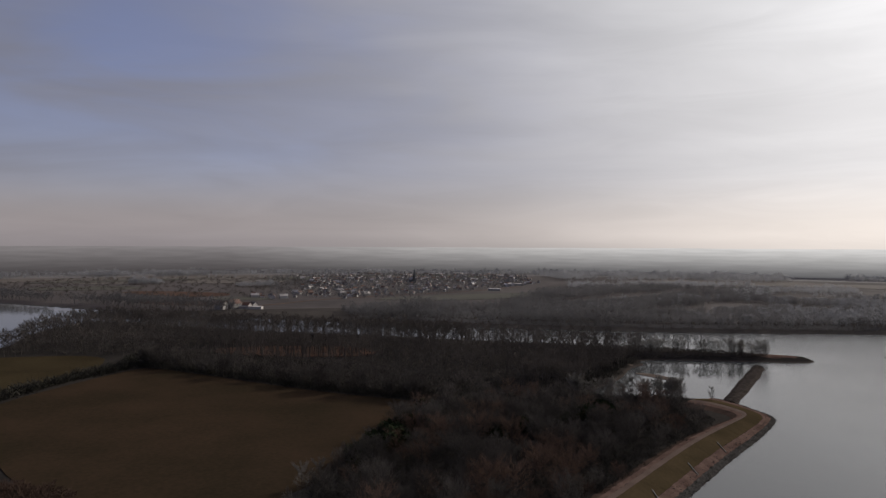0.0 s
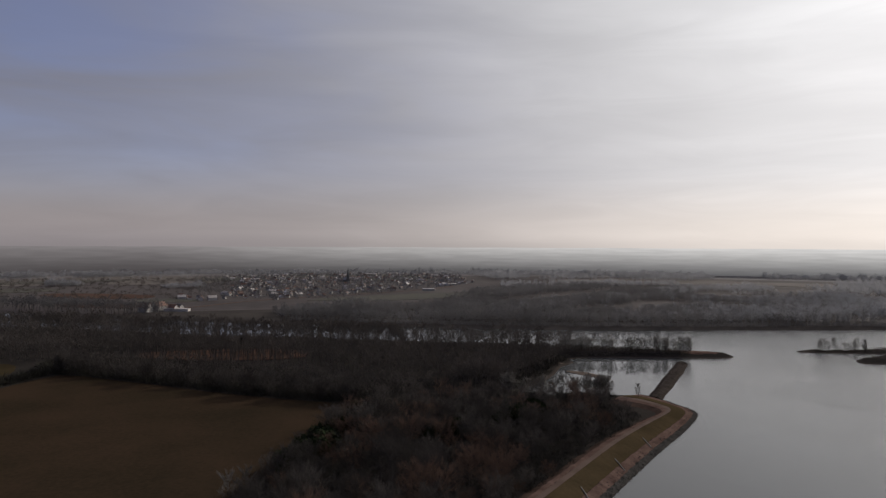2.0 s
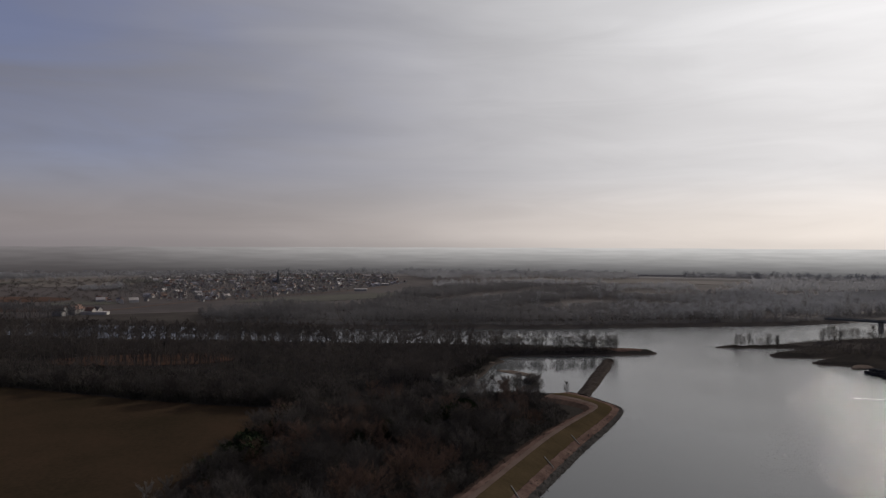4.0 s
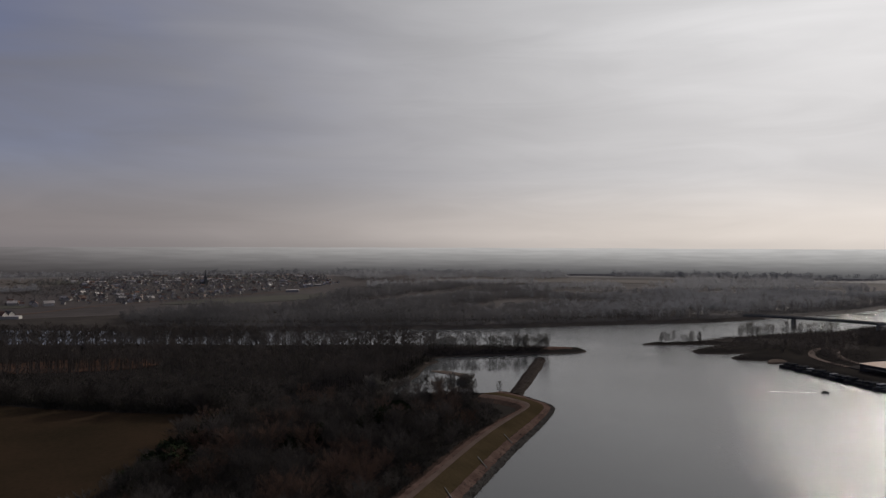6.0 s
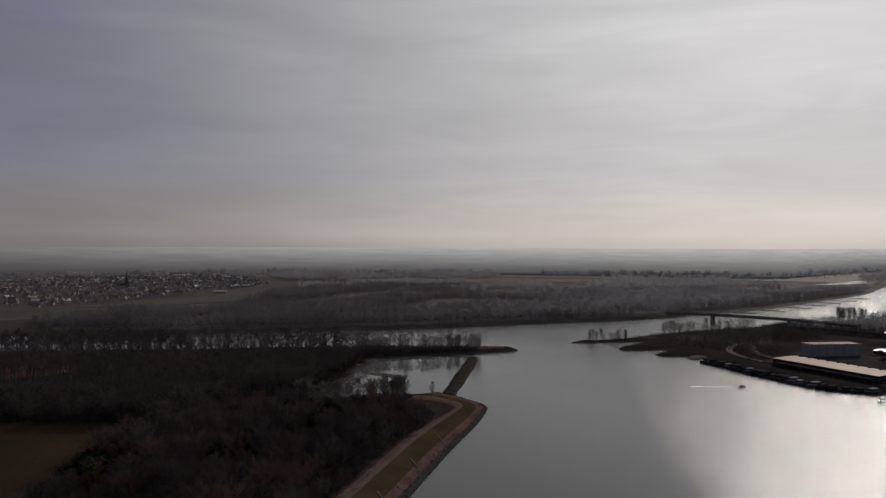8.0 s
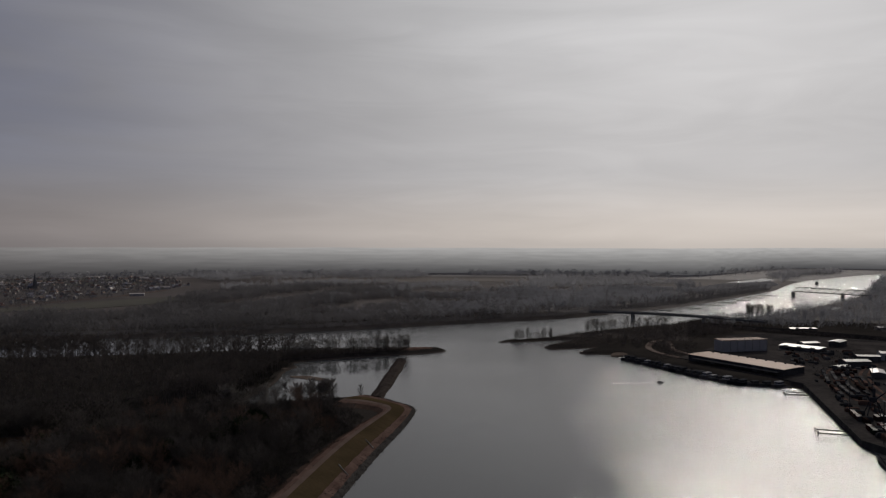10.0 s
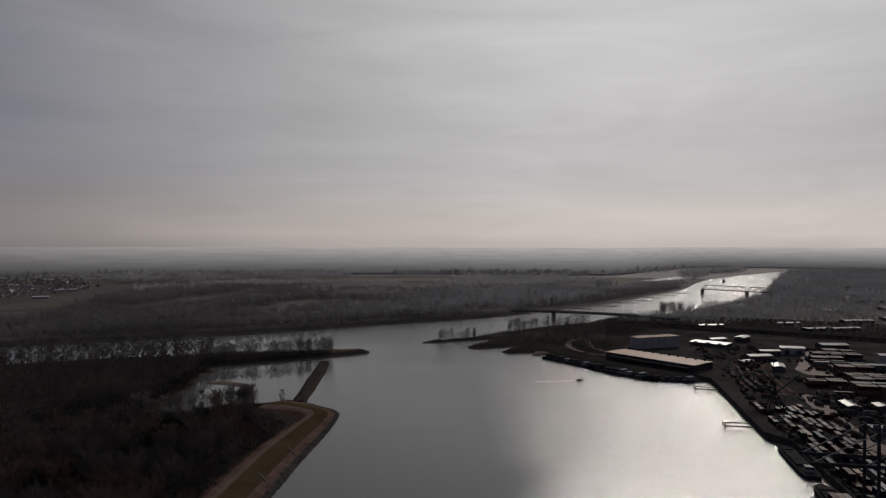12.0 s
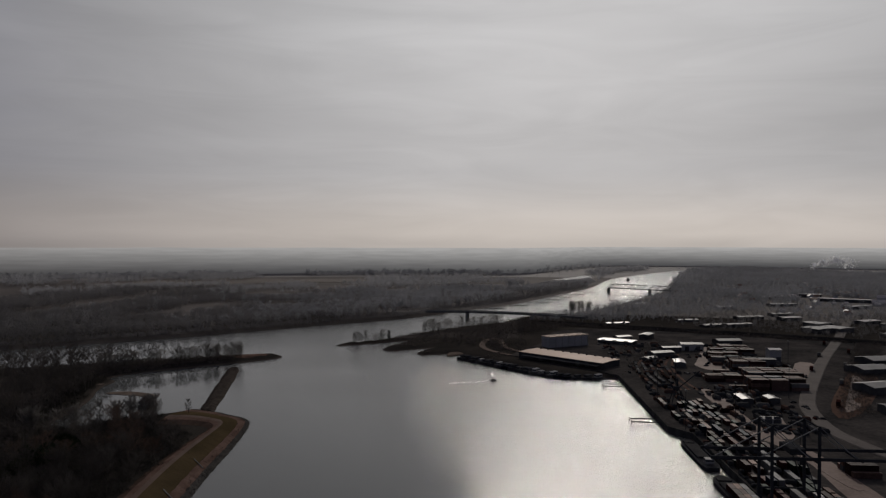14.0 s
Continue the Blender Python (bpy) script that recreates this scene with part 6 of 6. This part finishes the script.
def rail_bridge():
    ob = thing("rail_bridge", "grey steel truss railway bridge over the river", "bridge")
    a = Vector((1292, 784, 0))
    along = Vector((-10, 95, 0)).normalized()
    side = Vector((along.y, -along.x, 0))
    for start, length, n in ((-48.0, 48.0, 6), (0.0, 95.5, 12)):
        for s in (-4, 4):
            o = a + along * start + side * s
            for k in range(n):
                p0, p1 = o + along * (length * k / n), o + along * (length * (k + 1) / n)
                z0, z1 = 10.5, 19.5
                if k % 2 == 0:
                    part("diagonal", bar((p0.x, p0.y, z0), (p1.x, p1.y, z1), 0.55), M["steel"], ob)
                else:
                    part("diagonal", bar((p0.x, p0.y, z1), (p1.x, p1.y, z0), 0.55), M["steel"], ob)
            e = o + along * length
            part("chord", bar((o.x, o.y, 10.5), (e.x, e.y, 10.5), 0.8, 1.1), M["steel"], ob)
            i, j = o + along * 7.9, e - along * 7.9
            part("chord", bar((i.x, i.y, 19.5), (j.x, j.y, 19.5), 0.7, 0.7), M["steel"], ob)
        o, e = a + along * start, a + along * (start + length)
        part("track_deck", bar((o.x, o.y, 10.6), (e.x, e.y, 10.6), 7.5, 0.6), M["steel"], ob)
    for k in (-48.0, 0.0, 95.5):
        p = a + along * k
        part("pier", box(p.x - 5, p.x + 5, p.y - 1.3, p.y + 1.3, -2.5, 9.8, 0.3), M["concrete"], ob)


rail_bridge()
thing("towing_vessel", "small dark vessel on the bright upper river", "boat", at=pose(1750, 1130, 0, 0, 0, 30), data=bm_mesh("towing_vessel", add_box(box(-20, 20, -4, 4, -0.5, 2.5, 0.5), -17, -9, -3, 3, 2.4, 7, 0.3), M["steel"]))

# ---- village across the river ----
rng = random.Random(9)


def house_model(w, l, h, wall_m, roof_m):
    bm = bmesh.new()
    rise = w * 0.42
    prof = [(-w / 2, -0.5), (w / 2, -0.5), (w / 2, h), (0, h + rise), (-w / 2, h)]
    a, b = [bm.verts.new((x, -l / 2, z)) for x, z in prof], [bm.verts.new((x, l / 2, z)) for x, z in prof]
    for k in range(5):
        bm.faces.new((a[k], a[(k + 1) % 5], b[(k + 1) % 5], b[k]))
    bm.faces.new(a[::-1]), bm.faces.new(b)
    wall = bm_mesh("wall", bm, M[wall_m])
    bm = bmesh.new()
    ex, sl = 0.5, rise / (w / 2)
    prof = [(-w / 2 - ex, h - ex * sl + 0.03), (0, h + rise + 0.03), (w / 2 + ex, h - ex * sl + 0.03), (w / 2 + ex, h - ex * sl + 0.3), (0, h + rise + 0.3), (-w / 2 - ex, h - ex * sl + 0.3)]
    a, b = [bm.verts.new((x, -l / 2 - ex, z)) for x, z in prof], [bm.verts.new((x, l / 2 + ex, z)) for x, z in prof]
    for k in range(6):
        bm.faces.new((a[k], a[(k + 1) % 6], b[(k + 1) % 6], b[k]))
    for r in (a, b):
        bm.faces.new((r[0], r[1], r[4], r[5])), bm.faces.new((r[1], r[2], r[3], r[4]))
    add_box(bm, -w * 0.22, -w * 0.14, l * 0.15, l * 0.15 + 0.8, h + rise * 0.6, h + rise + 0.9)
    return wall, bm_mesh("roof", bm, M[roof_m])


HOUSES = [house_model(*q) + (r,) for q, r in (((9, 12, 5.5, "wallpale", "roofred"), "brown tile"), ((10, 15, 6, "wallpale", "roofred"), "brown tile"), ((9, 11, 5, "wallpale", "roofgrey"), "grey"), ((12, 20, 6, "wallpale", "roofpale"), "pale sheet"), ((8, 10, 4.5, "wallpale", "roofred"), "brown tile"))]


def village(poly, count, seed, group, size=1.0, reach=None):
    q = np.asarray(poly, float)
    r = random.Random(seed)
    done, tries, spots = 0, 0, []
    while done < count and tries < 9000:
        tries += 1
        x, y = r.uniform(q[:, 0].min(), q[:, 0].max()), r.uniform(q[:, 1].min(), q[:, 1].max())
        if not inside(np.array([(x, y)]), poly)[0] or any((x - a) ** 2 + (y - b) ** 2 < 260 for a, b in spots):
            continue
        spots.append((x, y))
        wall, roof, word = HOUSES[r.choice([0, 0, 1, 2, 2, 3, 4])]
        ob = thing("house", "pale rendered house with a %s roof" % word, "house", group, at=pose(x, y, LAND_Z + 0.1, 0, 0, r.choice([20, 110, 65, 155]) + r.uniform(-8, 8)) @ Matrix.Scale(size * r.uniform(0.7, 1.1), 4))
        part("wall", wall, None, ob)
        part("roof", roof, None, ob)
        done += 1


village([(-480, 2000), (-420, 1960), (-330, 1700), (-320, 1400), (-250, 1250), (-190, 1220), (-120, 1230), (-90, 1280), (40, 1480), (180, 1620), (250, 1750), (250, 2150), (0, 2250), (-240, 2280)], 280, 4, "village houses", 0.6)
village([(-360, 1290), (-300, 1270), (-250, 1240), (-300, 1200), (-350, 1240)], 14, 5, "village houses", 0.7)
village([(-330, 1050), (-285, 1045), (-280, 1010), (-335, 1010)], 4, 6, "farm buildings", 1.3)
village([(1150, 560), (1500, 700), (1900, 850), (2100, 700), (1700, 420), (1300, 320)], 24, 7, "town houses")
village([(1450, 560), (1650, 620), (1700, 520), (1500, 470)], 8, 8, "town houses")
pitched(9, 36, 3.5, 0.9, "wallpale", "roofpale", "farm_hall", "long pale farm hall beside the river meadow", "barn", pose(-288, 1020, LAND_Z, 0, 0, 80))
for x, y, w, l, turn in ((-60, 1960, 18, 70, 85), (80, 1900, 16, 60, 80), (170, 1640, 18, 70, 85), (110, 1450, 14, 44, 80), (-160, 1900, 20, 60, 88), (-20, 2200, 24, 90, 85), (60, 2260, 20, 90, 85), (-250, 1920, 20, 70, 85), (-340, 1880, 20, 80, 85)):
    pitched(w * 0.6, l * 0.6, 4, 0.8, "wallpale", "roofpale", "works_hall", "long hall with a bright pale roof in the village", "warehouse", pose(x, y, LAND_Z, 0, 0, turn), "village halls")
stand("village_trees", "dark bare garden trees among the houses", FAR_CROWNS, scatter([(-520, 2000), (-330, 1300), (-190, 1205), (-80, 1210), (190, 1600), (270, 2150), (-240, 2320)], 19, 600), "farwood", 601, (0.4, 0.75))
# church with a tall spire, its stone coloured paler grey in place of haze
ch = thing("church", "dark stone village church with a tall pointed spire", "church", at=pose(-78, 1745, LAND_Z, 0, 0, 20) @ Matrix.Scale(0.58, 4))
part("nave", prism([(-10, -22), (10, -22), (10, 22), (-10, 22)], -0.5, 14), M["bridge"], ch)
bm = bmesh.new()
a = [bm.verts.new(p) for p in ((-10.5, -22.5, 13.9), (10.5, -22.5, 13.9), (0, -22.5, 25), (-10.5, 22.5, 13.9), (10.5, 22.5, 13.9), (0, 22.5, 25))]
for q in ((0, 1, 2), (3, 5, 4), (0, 2, 5, 3), (1, 4, 5, 2), (0, 3, 4, 1)):
    bm.faces.new([a[i] for i in q])
part("roof", bm, M["roofgrey"], ch)
part("tower", box(-4.5, 4.5, -31, -22.1, -0.5, 34), M["bridge"], ch)
bm = bmesh.new()
bmesh.ops.create_cone(bm, cap_ends=True, segments=8, radius1=6.0, radius2=0.15, depth=34, matrix=Matrix.Translation((0, -26.5, 51)))
part("spire", bm, M["bridge"], ch)
thing("village_road", "pale road from the farm to the village", "road", kind="structure", data=road_mesh("village_road", [(-330, 1040), (-274, 1086), (-223, 1195), (-60, 1330), (79, 1444), (180, 1600)], 7, LAND_Z + 0.5, M["track"]))


# further roofs of the village, too small to tell apart
def house_field(poly, count, seed, name, label):
    q = np.asarray(poly, float)
    r = random.Random(seed)
    vs, fs, ms = [], [], []
    while len(ms) < count * 11:
        x, y = r.uniform(q[:, 0].min(), q[:, 0].max()), r.uniform(q[:, 1].min(), q[:, 1].max())
        if not inside(np.array([(x, y)]), poly)[0]:
            continue
        wall, roof, _ = HOUSES[r.choice([0, 1, 2, 2, 3, 4])]
        m = pose(x, y, LAND_Z + 0.1, 0, 0, r.uniform(0, 180)) @ Matrix.Scale(r.uniform(0.4, 0.72), 4)
        for me, idx in ((wall, 0), (roof, r.choice([1, 1, 2, 3]))):
            b0 = len(vs)
            vs += [m @ v.co for v in me.vertices]
            for p in me.polygons:
                fs.append(tuple(b0 + v for v in p.vertices))
                ms.append(idx)
    me = bpy.data.meshes.new(name)
    me.from_pydata(vs, [], fs)
    for key in ("wallpale", "roofred", "roofgrey", "roofpale"):
        me.materials.append(M[key])
    me.polygons.foreach_set("material_index", np.array(ms, np.int32))
    return thing(name, label, "houses", kind="stuff", data=me)


house_field([(-480, 2000), (-420, 1960), (-330, 1700), (-300, 1350), (-190, 1240), (-90, 1280), (180, 1640), (250, 1750), (250, 2150), (0, 2250), (-240, 2280)], 800, 12, "village_roofs", "close-set small houses and sheds of the village")
house_field([(1150, 560), (1440, 640), (1440, 560), (1900, 640), (1900, 430), (1300, 320), (1050, 350)], 120, 13, "town_roofs", "scattered small houses of the town beyond the port")
